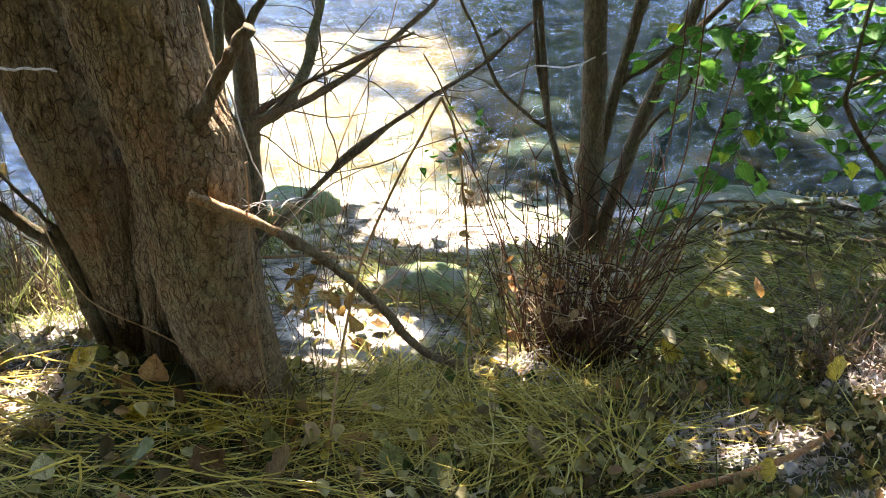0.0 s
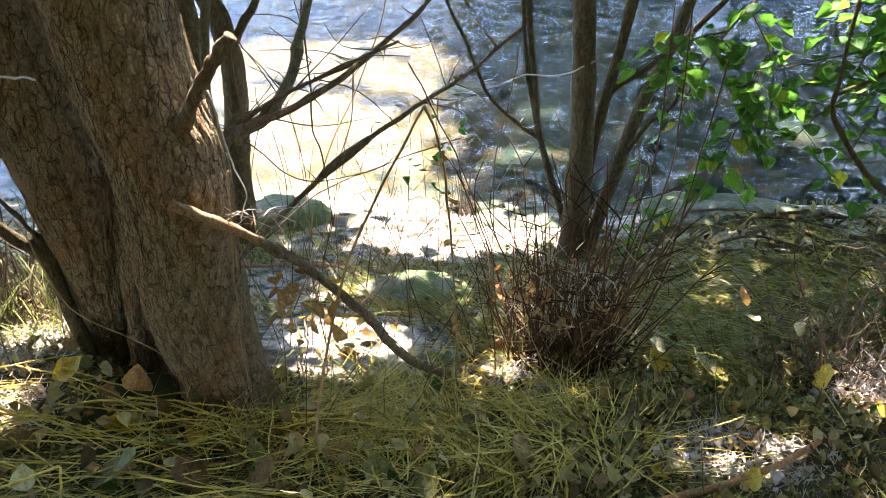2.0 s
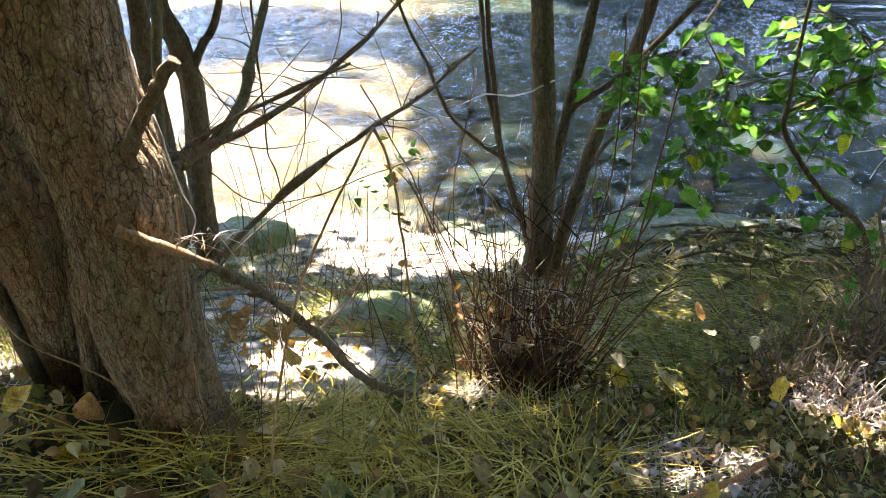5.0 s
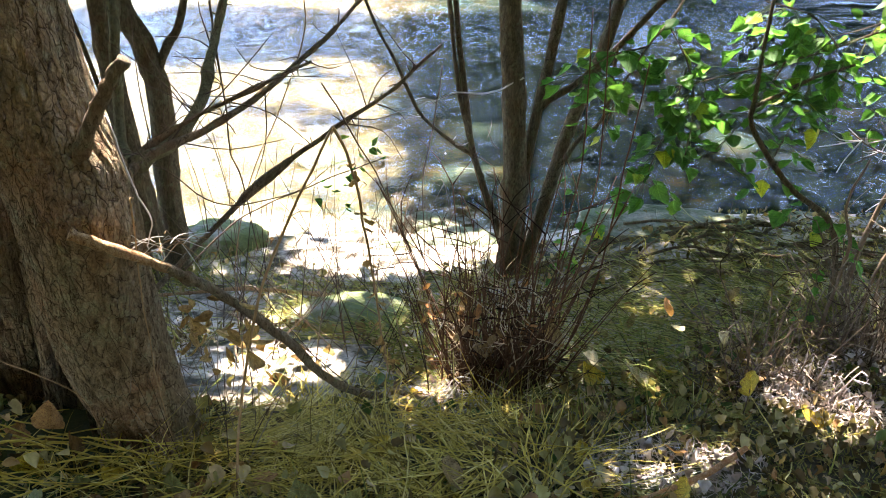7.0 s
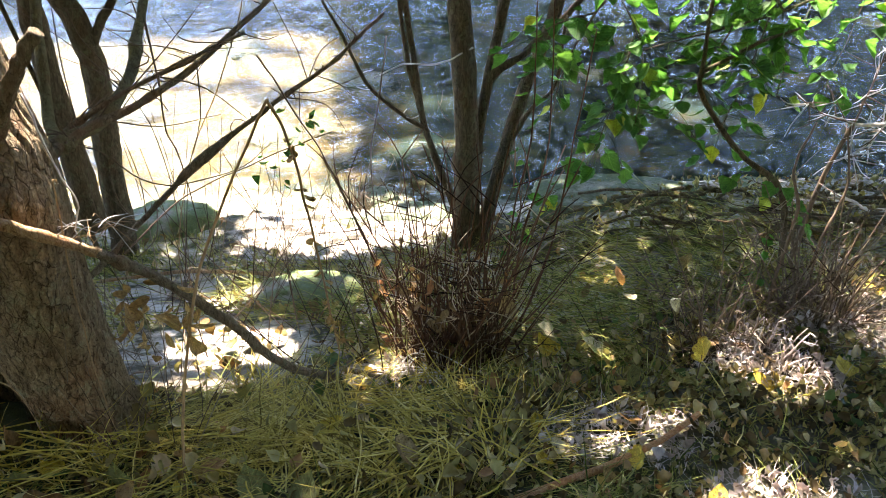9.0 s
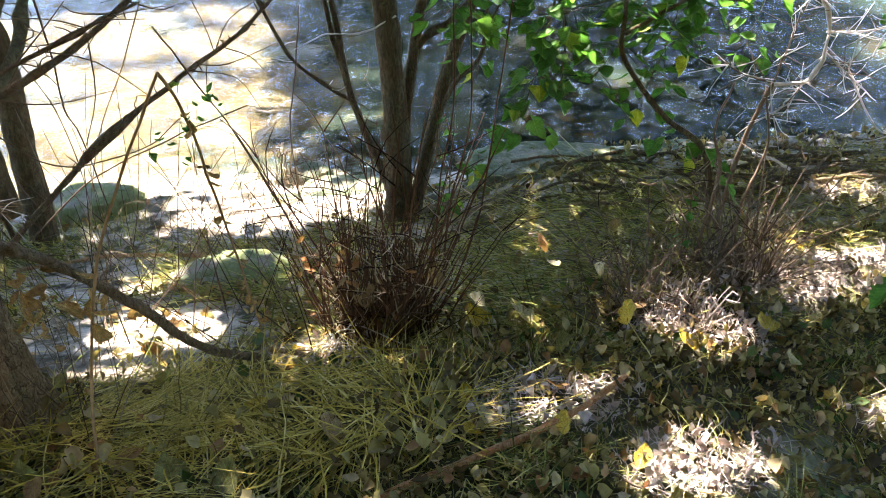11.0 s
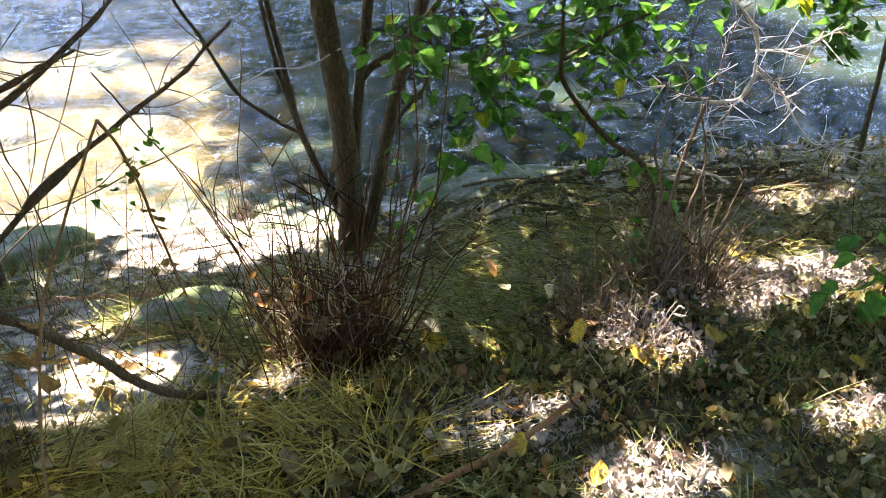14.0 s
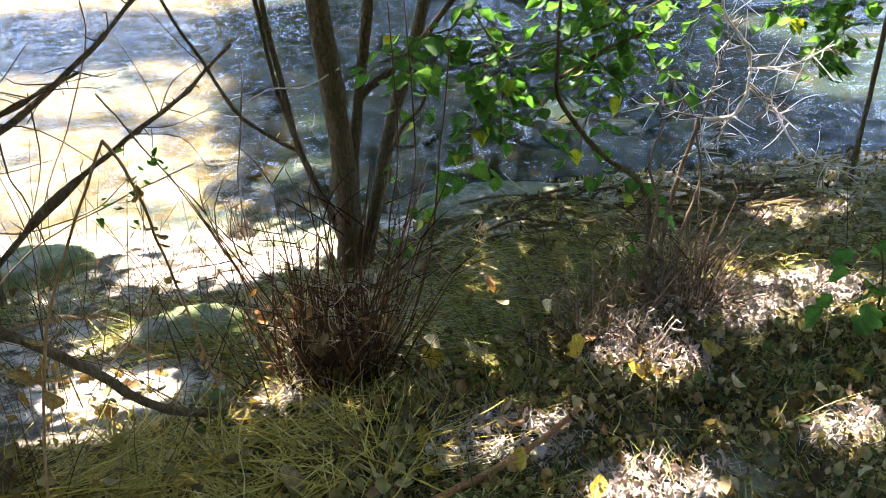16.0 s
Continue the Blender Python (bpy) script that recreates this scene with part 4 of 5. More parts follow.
def brush(at, spread, count, tall, material, label, seed, lean=0.55, rest=260):
    g = np.random.default_rng(seed)
    t = thing("brush", (at[0], at[1], float(ground_z(*at[:2]))), label, "brush", "brush clumps")
    kinds = [mesh_of("shoot", *shoot(tall * f, l, seed + i), material) for i, (f, l) in enumerate([(0.6, 0.05), (0.75, 0.1), (0.9, 0.05), (1.0, 0.12), (0.8, 0.2), (1.1, 0.08)])]

    def spot():
        a, q = g.uniform(0, 6.283), math.sqrt(g.random())
        x, y = at[0] + spread[0] * q * math.cos(a), at[1] + spread[1] * q * math.sin(a)
        return x, y, float(ground_z(x, y)) - 0.01, math.degrees(a) + g.normal(0, 40), math.degrees(lean) * q * g.uniform(-0.3, 1.5)

    for i in range(count):
        x, y, z, head, tip = spot()
        ob = part("shoot", kinds[i % 6], t)
        ob.matrix_parent_inverse = Matrix.Translation(-t.location)
        ob.matrix_basis = pose(x, y, z, 0, 0, head) @ pose(0, 0, 0, 0, tip, g.uniform(-60, 60)) @ Matrix.Scale(0.45 + 0.75 * g.random() ** 1.4, 4)
    pieces = []
    for i in range(rest):
        x, y, z, head, tip = spot()
        v, f = shoot(tall * (0.2 + 0.6 * g.random() ** 1.6), 0.1, seed * 7 + i % 40, 0.0018)
        m = np.array(pose(x, y, z, 0, 0, head) @ pose(0, 0, 0, 0, tip * 1.2 + g.normal(0, 25), g.uniform(-60, 60)))
        pieces.append((v @ m[:3, :3].T + m[:3, 3], f))
    adopt("brushwood", mesh_of("brushwood", *join(pieces), material), t, kind="stuff")
    return t


brush_a = brush((0.48, 2.16), (0.2, 0.14), 200, 0.66, M_RED, "dense brush of dry russet shoots in front of a young tree", 40, 0.26, 40)
brush_b = brush((1.84, 2.19), (0.15, 0.11), 90, 0.46, M_TWIG, "dry grey-brown brush of thin shoots", 41, 0.75, 70)
brush_c = brush((1.42, 2.14), (0.26, 0.15), 60, 0.38, M_TWIG, "low tangled brush of dry stems", 42, 1.1, 70)
# This tuft's pale pink stands in for sun on brown twigs.
brush_d = brush((1.49, 1.95), (0.12, 0.12), 34, 0.17, M_SUNPALE, "tuft of dry twigs coloured pale pinkish as if sunlit", 43, 1.5, 40)
brush_e = brush((-1.5, 2.5), (0.35, 0.3), 40, 0.5, M_TWIG, "dry brown brush behind the old tree", 44, 0.6, 160)
brush_g = brush((-1.62, 2.35), (0.2, 0.2), 50, 0.95, M_TWIG, "tall dry brown weeds behind the old tree", 47, 0.35, 20)
brush_f = brush((0.2, 4.15), (0.16, 0.1), 16, 0.3, M_TWIG, "dry stems on the sunlit shore", 45, 0.6, 40)

g46 = np.random.default_rng(46)
for i in range(16):
    x, y, l, a = g46.uniform(0.2, 0.42), g46.uniform(1.95, 2.08), g46.uniform(0.1, 0.26), g46.uniform(-0.5, 0.6)
    x0, x1 = x - math.cos(a) * l / 2, x + math.cos(a) * l / 2
    y0, y1, up = y - math.sin(a) * l / 2, y + math.sin(a) * l / 2, g46.uniform(0.02, 0.08)
    z0 = float(ground_z(x, y))
    branch("curled_twig", [(x0, y0, z0), (x0 * 0.75 + x1 * 0.25, y0, z0 + up), (x, y, z0 + up * 1.25), (x1, y1, z0 + up * 0.6)], g46.uniform(0.002, 0.004), 0.0015, M_WHITE if i % 3 else M_TAN, brush_a, rings=16, sides=6, seed=500 + i)

# ---- driftwood and sticks ----
def stick(name, points, r0, r1, material, label, category="stick", seed=0, group="", knots=0.8):
    v, f = tube(points, r0, r1, 26, 9, 0.2, seed, knots, 0.006)
    c = np.asarray(points[0], float)
    ob = new(name, mesh_of(name, v - c, f, material))
    ob.location = c
    return tagged(ob, label, category, group)


def on_ground(x, y, up=0.0):
    return (x, y, float(ground_z(x, y)) + up)


stick("wood_strip", [on_ground(0.3, 1.3, 0.0), on_ground(0.4, 1.34, 0.01), on_ground(0.6, 1.38, 0.03), on_ground(0.81, 1.455, 0.045), on_ground(0.98, 1.53, 0.05), on_ground(1.11, 1.62, 0.05)], 0.012, 0.008, M_REDWOOD, "curved strip of reddish bare wood lying on leaves", "wood", 51, knots=0.3)
g51 = np.random.default_rng(51)
for i in range(62):
    cx, cy = g51.uniform(0.95, 3.1), g51.uniform(2.85, 3.55)
    a, l = g51.normal(0.1, 0.35), g51.uniform(0.25, 0.8)
    pts = [on_ground(cx + math.cos(a) * l * s, cy + math.sin(a) * l * s, 0.015 + g51.uniform(0, 0.05)) for s in (-0.5, -0.2, 0.15, 0.5)]
    stick("driftwood", pts, g51.uniform(0.006, 0.014), 0.004, (M_DEAD, M_BARK2, M_BARK2)[i % 3], "thin grey-brown driftwood stick on the bank", "stick", 60 + i, "driftwood on the bank")
for i in range(46):
    cx, cy = g51.uniform(-1.6, 2.6), g51.uniform(1.2, 3.0)
    a, l = g51.uniform(0, 3.1), g51.uniform(0.08, 0.4)
    pts = [on_ground(cx + math.cos(a) * l * s, cy + math.sin(a) * l * s, 0.02 + g51.uniform(0, 0.03)) for s in (-0.5, -0.1, 0.2, 0.5)]
    stick("fallen_twig", pts, g51.uniform(0.0018, 0.005), 0.0012, (M_DEAD, M_TWIG, M_PALE)[i % 3], "thin dry twig fallen among leaves", "twig", 120 + i, "fallen twigs")
stick("fallen_stick", [on_ground(0.0, 3.02, 0.03), on_ground(-0.3, 3.1, 0.05), on_ground(-0.6, 3.12, 0.06), on_ground(-0.95, 3.05, 0.05)], 0.012, 0.007, M_PALE, "pale stick lying across the bank", "stick", 170)
stick("fallen_stick", [on_ground(0.1, 2.05, 0.03), on_ground(0.35, 1.95, 0.03), on_ground(0.6, 1.93, 0.03), on_ground(0.95, 2.0, 0.02)], 0.009, 0.006, M_DEAD, "mossy stick half sunk in grass", "stick", 171)
stick("straw_stalk", [on_ground(-1.2, 1.28, 0.06), (-1.1, 1.24, 0.17), (-0.955, 1.2, 0.215), (-0.8, 1.2, 0.278), (-0.768, 1.2, 0.288), (-0.773, 1.2, 0.25), (-0.785, 1.2, 0.2), on_ground(-0.8, 1.2, 0.02)], 0.003, 0.003, M_STRAW, "bent yellow straw stalk over the grass", "stalk", 172, knots=0)

# ---- bent dry stalk with withered leaves ----
WITHERED = [mesh_of("withered_leaf", *leaf_shape(k, f, c, s, 12), M_WITHER) for k, f, c, s in [("lance", 0.9, 0.9, 1), ("lance", 0.8, 1.5, 2), ("ovate", 0.9, 1.3, 3), ("lance", 1.1, 1.8, 4)]]


def hang_leaf(me, parent, at, size, head, pitch, roll=0.0, name="withered_leaf", label=""):
    ob = part(name, me, parent, label)
    ob.matrix_parent_inverse = Matrix.Translation(-parent.location)
    ob.matrix_basis = pose(*at, 0, 0, head) @ pose(0, 0, 0, pitch, 0, 0) @ pose(0, 0, 0, 0, roll, 0) @ Matrix.Scale(size, 4)
    return ob


stalk = thing("bent_stalk", on_ground(-0.27, 1.44), "tall dry tan weed stalk snapped at its top, with withered leaves", "weed stalk")
st = [(-0.275, 1.43, 0.02), (-0.25, 1.46, 0.3), (-0.19, 1.5, 0.6), (-0.11, 1.535, 0.8), (-0.05, 1.55, 0.92), (-0.014, 1.56, 0.994)]
stalk_stem = branch("stem", st, 0.0036, 0.003, M_TAN, stalk, rings=40, sides=7, knots=0.2, wander=0.003, seed=181)
bent = [(-0.014, 1.56, 0.994), (0.018, 1.575, 0.92), (0.042, 1.6, 0.785), (0.062, 1.67, 0.6), (0.08, 1.8, 0.34), (0.1, 1.86, 0.15)]
stalk_top = branch("broken_top", bent, 0.0034, 0.0028, M_TAN, stalk, rings=40, sides=7, knots=0.4, wander=0.005, seed=182)
g18 = np.random.default_rng(18)
pth = smooth_path(bent, 60)
for i in range(26):
    k = int(g18.integers(8, 58))
    hang_leaf(WITHERED[i % 4], stalk_top, pth[k], g18.uniform(0.018, 0.04), g18.uniform(0, 360), g18.uniform(-110, -60), g18.uniform(-40, 40))
pth = smooth_path(st, 60)
for i in range(9):
    hang_leaf(WITHERED[i % 4], stalk_stem, pth[int(g18.integers(2, 24))], g18.uniform(0.04, 0.07), g18.uniform(0, 360), g18.uniform(-110, -40), g18.uniform(-40, 40))
for i in range(26):
    drop = g18.uniform(0, 1)
    at = np.array([-0.335 + 0.03 * drop, 1.5, 0.61 - 0.15 * drop]) + g18.normal(0, (0.03, 0.02, 0.012), 3)
    hang_leaf(WITHERED[i % 4], hb, at, g18.uniform(0.03, 0.055), g18.uniform(0, 360), g18.uniform(-115, -70), g18.uniform(-40, 40))
for i in range(4):
    hang_leaf(WITHERED[i % 4], hb, smooth_path(hang, 60)[int(g18.integers(14, 34))] + g18.normal(0, 0.01, 3), g18.uniform(0.03, 0.055), g18.uniform(0, 360), g18.uniform(-120, -70), g18.uniform(-40, 40))

for i in range(46):
    at = (-1.62 + g18.normal(0, 0.16), 2.3 + g18.normal(0, 0.12), g18.uniform(0.05, 0.75))
    hang_leaf(WITHERED[i % 4], brush_g, at, g18.uniform(0.03, 0.07), g18.uniform(0, 360), g18.uniform(-120, -40), g18.uniform(-40, 40))
GREEN = [mesh_of("leaf", *leaf_shape(k, f, c, s, 15), M_GREEN) for k, f, c, s in [("pointed", 0.3, 0.7, 1), ("pointed", 0.15, 0.9, 2), ("pointed", 0.5, 0.45, 3), ("lobed", 0.2, 0.6, 4)]]
for at, n, spread in [((0.075, 1.6, 0.93), 8, 0.025), ((0.0, 1.6, 0.86), 14, 0.03)]:
    for i in range(n):
        hang_leaf(GREEN[i % 4], stalk, np.array(at) + g18.normal(0, spread, 3), g18.uniform(0.014, 0.03), g18.uniform(0, 360), g18.uniform(-60, 20), g18.uniform(-40, 40), "leaf", "small green climbing leaf")

# ---- long straws, vines and loose twigs ----
g44 = np.random.default_rng(44)
tuft = thing("straw_tuft", (-0.386, 1.520, 0.737), "small tuft of bleached dry grass caught on the dead branch", "grass")
for i in range(22):
    a = np.array(tuft.location) + g44.normal(0, (0.03, 0.015, 0.014), 3)
    d = np.array([g44.normal(0.2, 1), g44.normal(0, 0.6), g44.normal(-0.15, 0.3)])
    d *= g44.uniform(0.03, 0.075) / np.linalg.norm(d)
    branch("blade", [a - d * 0.5, a + np.array([0, 0, 0.01]), a + d], 0.0011, 0.0006, M_WHITE if i % 2 else M_TAN, tuft, rings=7, sides=5, seed=700 + i, knots=0, wander=0)
g25 = np.random.default_rng(25)
for i in range(70):
    if i < 40:
        x, y, a, l = g25.uniform(-1.2, -0.35), g25.uniform(1.25, 1.62), g25.normal(0.0, 0.35), g25.uniform(0.3, 0.75)
    else:
        x, y, a, l = g25.uniform(-0.3, 0.55), g25.uniform(1.4, 1.9), g25.normal(0.5, 0.8), g25.uniform(0.25, 0.5)
    pts = []
    for s in (-0.5, -0.2, 0.1, 0.5):
        px, py = x + math.cos(a) * l * s, y + math.sin(a) * l * s
        pts.append((px, py, float(ground_z(px, py)) + 0.045 + g25.uniform(0, 0.05)))
    stick("straw", pts, 0.0024, 0.0014, M_STRAW, "long dry yellow straw lying over grass", "straw", 240 + i, "long straws", 0)
stick("thin_stem", [(-0.36, 2.1, 1.2), (-0.355, 2.1, 1.073), (-0.345, 2.1, 0.89), (-0.348, 2.1, 0.758), (-0.322, 2.1, 0.651), (-0.3, 2.15, 0.4)], 0.003, 0.0018, M_TWIG, "dark thin vine hanging before the river", "stem", 330, "", 0.3)
stick("thin_stem", [(-0.45, 1.5, 1.03), (-0.428, 1.5, 0.947), (-0.415, 1.5, 0.875), (-0.391, 1.5, 0.807), (-0.405, 1.5, 0.754), (-0.409, 1.5, 0.739)], 0.0022, 0.00132, M_WHITE, "pale dry vine along the trunk", "stem", 331, "", 0.3)
stick("thin_stem", [(-0.42, 1.49, 0.86), (-0.421, 1.48, 0.834), (-0.44, 1.5, 0.573), (-0.45, 1.55, 0.277), (-0.45, 1.6, 0.06)], 0.002, 0.0012, M_TAN, "thin tan stem standing before the trunk", "stem", 332, "", 0.3)
stick("thin_stem", [(-0.52, 1.98, 0.74), (-0.499, 2.0, 0.72), (-0.37, 2.05, 0.602), (-0.175, 2.1, 0.616), (-0.068, 2.12, 0.692)], 0.0022, 0.00132, M_TWIG, "thin dark twig among dead branches", "stem", 333, "", 0.3)
stick("thin_stem", [(-0.54, 2.18, 0.32), (-0.381, 2.3, 0.438), (-0.177, 2.35, 0.526), (0.1, 2.4, 0.62)], 0.003, 0.0018, M_TWIG, "thin dark twig among dead branches", "stem", 334, "", 0.3)
stick("thin_stem", [(-0.17, 2.62, 1.1), (-0.176, 2.6, 0.972), (-0.264, 2.5, 0.729), (-0.353, 2.4, 0.541), (-0.408, 2.3, 0.247), (-0.42, 2.3, -0.15)], 0.0024, 0.00144, M_TAN, "slender dry stem before the river", "stem", 335, "", 0.3)
stick("thin_stem", [(-0.64, 2.4, 1.0), (-0.607, 2.4, 0.909), (-0.493, 2.4, 0.731), (-0.431, 2.4, 0.498), (-0.4, 2.4, -0.15)], 0.002, 0.0012, M_TWIG, "slender dry stem before the river", "stem", 336, "", 0.3)
stick("thin_stem", [(-0.9, 1.3, 1.107), (-0.796, 1.3, 1.104), (-0.737, 1.3, 1.102), (-0.684, 1.3, 1.101)], 0.0032, 0.00192, M_WHITE, "pale bare twig near the trunk", "stem", 337, "", 0.3)
stick("thin_stem", [(-0.99, 1.63, 0.66), (-0.939, 1.6, 0.59), (-0.86, 1.55, 0.464), (-0.699, 1.5, 0.414), (-0.614, 1.5, 0.342), (-0.58, 1.5, 0.2)], 0.0018, 0.00108, M_TAN, "thin bowed stem across the trunk's foot", "stem", 338, "", 0.3)
stick("thin_stem", [(-0.06, 1.88, 1.0), (-0.005, 1.9, 0.896), (0.089, 2.0, 0.669), (0.191, 2.1, 0.378), (0.25, 2.2, 0.0)], 0.0022, 0.00132, M_TWIG, "slender dry stem leaning on the brush", "stem", 339, "", 0.3)
stick("thin_stem", [(0.28, 2.5, 0.9), (0.264, 2.5, 0.743), (0.226, 2.5, 0.49), (0.232, 2.5, 0.297), (0.24, 2.5, -0.22)], 0.0024, 0.00144, M_TWIG, "slender dry stem beside the brush", "stem", 340, "", 0.3)
stick("thin_stem", [(0.7, 3.31, 0.66), (0.55, 3.28, 0.6), (0.395, 3.3, 0.589), (0.271, 3.3, 0.536)], 0.004, 0.0024, M_WHITE, "pale twig caught on the young tree", "stem", 341, "", 0.3)

# ---- leafy green branches ----
def leafy(label, paths, count, size, seed, spread=0.07, r=0.006):
    g = np.random.default_rng(seed)
    t = thing("leafy_branch", paths[0][0], label, "branch", "leafy branches")
    fine, holders = [], []
    for i, p in enumerate(paths):
        holders.append(branch("stem", p, r * (1.0 if i == 0 else 0.6), r * 0.35, M_BARK2, t, rings=30, sides=7, seed=seed + i, knots=0.5))
    for i in range(count):
        which = int(g.integers(len(paths)))
        p = smooth_path(paths[which], 40)
        k = int(40 * g.uniform(0.12, 0.99))
        d = np.array([g.normal(0, 1), g.normal(0, 0.7), g.normal(-0.25, 0.6)])
        d /= np.linalg.norm(d)
        l = spread * g.uniform(0.3, 1.5)
        a, b = p[k], p[k] + d * l + np.array([0, 0, -0.25 * l])
        fine.append(tube([a, (a + b) / 2 + np.array([0, 0, 0.1 * l]), b], 0.0012, 0.0008, 5, 4, 0.1, i))
        hang_leaf(GREEN[int(g.integers(4))], holders[which], b, size * g.uniform(0.6, 1.3), math.degrees(math.atan2(d[1], d[0])) - 90 + g.normal(0, 35), g.uniform(-85, -20), g.uniform(-35, 35), "leaf")
    adopt("petiole", mesh_of("petiole", *join(fine), M_HERB), t, kind="stuff")
    return t


leafy("green leafy branch hanging over the bank", [[(1.35, 3.0, 1.45), (1.2, 2.85, 1.1), (1.03, 2.75, 0.9), (0.93, 2.7, 0.72), (0.9, 2.68, 0.58)], [(1.12, 2.8, 1.0), (1.2, 2.72, 0.85), (1.22, 2.66, 0.7), (1.2, 2.62, 0.55)], [(1.05, 2.77, 0.92), (0.9, 2.75, 0.88), (0.78, 2.72, 0.8)], [(1.2, 2.75, 0.85), (1.14, 2.7, 0.62), (1.08, 2.68, 0.42)]], 124, 0.078, 201, 0.09)
leafy("green leafy branch reaching over the river bank", [[(2.1, 2.9, 1.0), (1.75, 2.82, 0.9), (1.45, 2.76, 0.84), (1.15, 2.72, 0.78)], [(1.6, 2.8, 0.87), (1.5, 2.75, 0.7), (1.35, 2.7, 0.55)], [(1.8, 2.82, 0.92), (1.6, 2.7, 1.05), (1.4, 2.65, 1.1)], [(1.75, 2.82, 0.9), (1.68, 2.78, 0.66), (1.6, 2.75, 0.45)]], 126, 0.074, 202, 0.1)
leafy("thin drooping branch with scattered green leaves", [[(2.5, 3.0, 1.3), (2.2, 2.9, 1.12), (1.95, 2.85, 1.0), (1.75, 2.82, 0.95)], [(2.2, 2.9, 1.12), (2.1, 2.82, 0.85), (2.02, 2.78, 0.62)], [(1.95, 2.85, 1.0), (1.85, 2.8, 0.8), (1.82, 2.76, 0.6)]], 80, 0.074, 208, 0.11, 0.004)
leafy("slender stem with green leaves by the brush", [[(1.9, 2.55, -0.12), (1.78, 2.5, 0.3), (1.6, 2.55, 0.45), (1.43, 2.6, 0.66), (1.41, 2.6, 0.8), (1.4, 2.6, 1.05), (1.45, 2.7, 1.4)], [(1.42, 2.6, 0.75), (1.6, 2.6, 0.85), (1.75, 2.6, 0.9)]], 60, 0.075, 203, r=0.014)
leafy("green leafy branch above the bleached shrub", [[(3.3, 2.9, 1.3), (3.0, 2.85, 1.08), (2.7, 2.8, 0.98), (2.4, 2.75, 0.93)], [(2.9, 2.83, 1.03), (2.8, 2.75, 0.85), (2.7, 2.7, 0.72)]], 120, 0.075, 204)
leafy("low bramble with broad green leaves", [[(2.35, 1.8, -0.05), (2.3, 1.78, 0.2), (2.2, 1.76, 0.38), (2.08, 1.75, 0.44)], [(2.3, 1.78, 0.2), (2.15, 1.72, 0.22), (2.05, 1.7, 0.18)]], 16, 0.1, 205, 0.06, 0.004)
leafy("sprig of fresh green leaves in the brush", [[(0.82, 2.9, -0.25), (0.85, 2.85, 0.0), (0.84, 2.8, 0.2), (0.86, 2.8, 0.4)], [(0.84, 2.8, 0.1), (0.92, 2.75, 0.2), (0.98, 2.75, 0.24)]], 22, 0.05, 206, 0.05, 0.004)
leafy("thin weed with small green leaves", [[(1.63, 2.28, -0.1), (1.62, 2.27, 0.15), (1.6, 2.27, 0.32)]], 9, 0.04, 207, 0.03, 0.003)
for i, p in enumerate([[(0.74, 2.4, -0.15), (0.751, 2.4, 0.215), (0.811, 2.4, 0.501), (0.806, 2.4, 0.831), (0.78, 2.4, 1.2)], [(0.7, 2.42, -0.15), (0.72, 2.42, 0.3), (0.76, 2.42, 0.6), (0.74, 2.43, 1.1)], [(0.77, 2.38, -0.15), (0.86, 2.38, 0.2), (0.9, 2.38, 0.6), (0.93, 2.38, 0.95)]]):
    stick("red_stalk", p, 0.004, 0.002, M_RED, "tall thin reddish dry stalk rising from the brush", "stalk", 210 + i, "red stalks", 0.3)
stick("bare_stem", [(3.62, 3.3, -0.35), (3.6, 3.3, -0.1), (3.583, 3.3, 0.207), (3.57, 3.3, 0.65), (3.6, 3.4, 1.5)], 0.016, 0.013, M_BARK2, "bare dark stem at the river's edge", "sapling", 214)
stick("bare_stem", [(1.68, 2.25, -0.1), (1.666, 2.25, 0.089), (1.72, 2.3, 0.32), (1.66, 2.3, 0.5), (1.7, 2.3, 0.66)], 0.008, 0.004, M_TWIG, "dry upright stem in the brush", "sapling", 215)
stick("bare_stem", [(1.85, 2.3, -0.1), (1.84, 2.3, 0.2), (1.92, 2.35, 0.4), (1.89, 2.4, 0.6)], 0.007, 0.003, M_TWIG, "dry upright stem in the brush", "sapling", 216)

# ---- bleached dead shrub ----
shrub = thing("dead_shrub", on_ground(1.98, 2.62), "bleached bare dead shrub with curling pale twigs", "shrub")
main = [(1.96, 2.62, -0.15), (1.97, 2.6, 0.1), (1.982, 2.6, 0.239), (2.019, 2.6, 0.411), (2.06, 2.6, 0.54), (2.191, 2.6, 0.545), (2.251, 2.6, 0.654), (2.22, 2.62, 0.809), (2.115, 2.65, 0.948), (2.073, 2.7, 1.098)]
branch("stem", main[:5], 0.011, 0.008, M_TWIG, shrub, rings=30, sides=8, seed=221)
branch("bare_limb", main[4:], 0.0075, 0.005, M_WHITE, shrub, "bleached bare crooked limb", 40, 8, 219, 0.8, 0.3, 0.016)
arms = [main[4:], [(2.256, 2.6, 0.653), (2.404, 2.6, 0.548), (2.491, 2.6, 0.487)], [(2.06, 2.6, 0.54), (2.109, 2.62, 0.726), (2.161, 2.65, 0.871)], [(2.233, 2.6, 0.735), (2.437, 2.6, 0.738), (2.639, 2.62, 0.804)],
        [(2.059, 2.6, 0.544), (1.911, 2.58, 0.592), (1.79, 2.58, 0.658)], [(2.191, 2.6, 0.541), (2.121, 2.58, 0.457), (2.045, 2.58, 0.411)], [(2.09, 2.68, 1.04), (2.25, 2.7, 1.0), (2.5, 2.72, 1.04)], [(2.404, 2.6, 0.548), (2.6, 2.68, 0.36), (2.75, 2.74, 0.25), (2.902, 2.8, 0.2), (3.05, 2.8, 0.13)]]
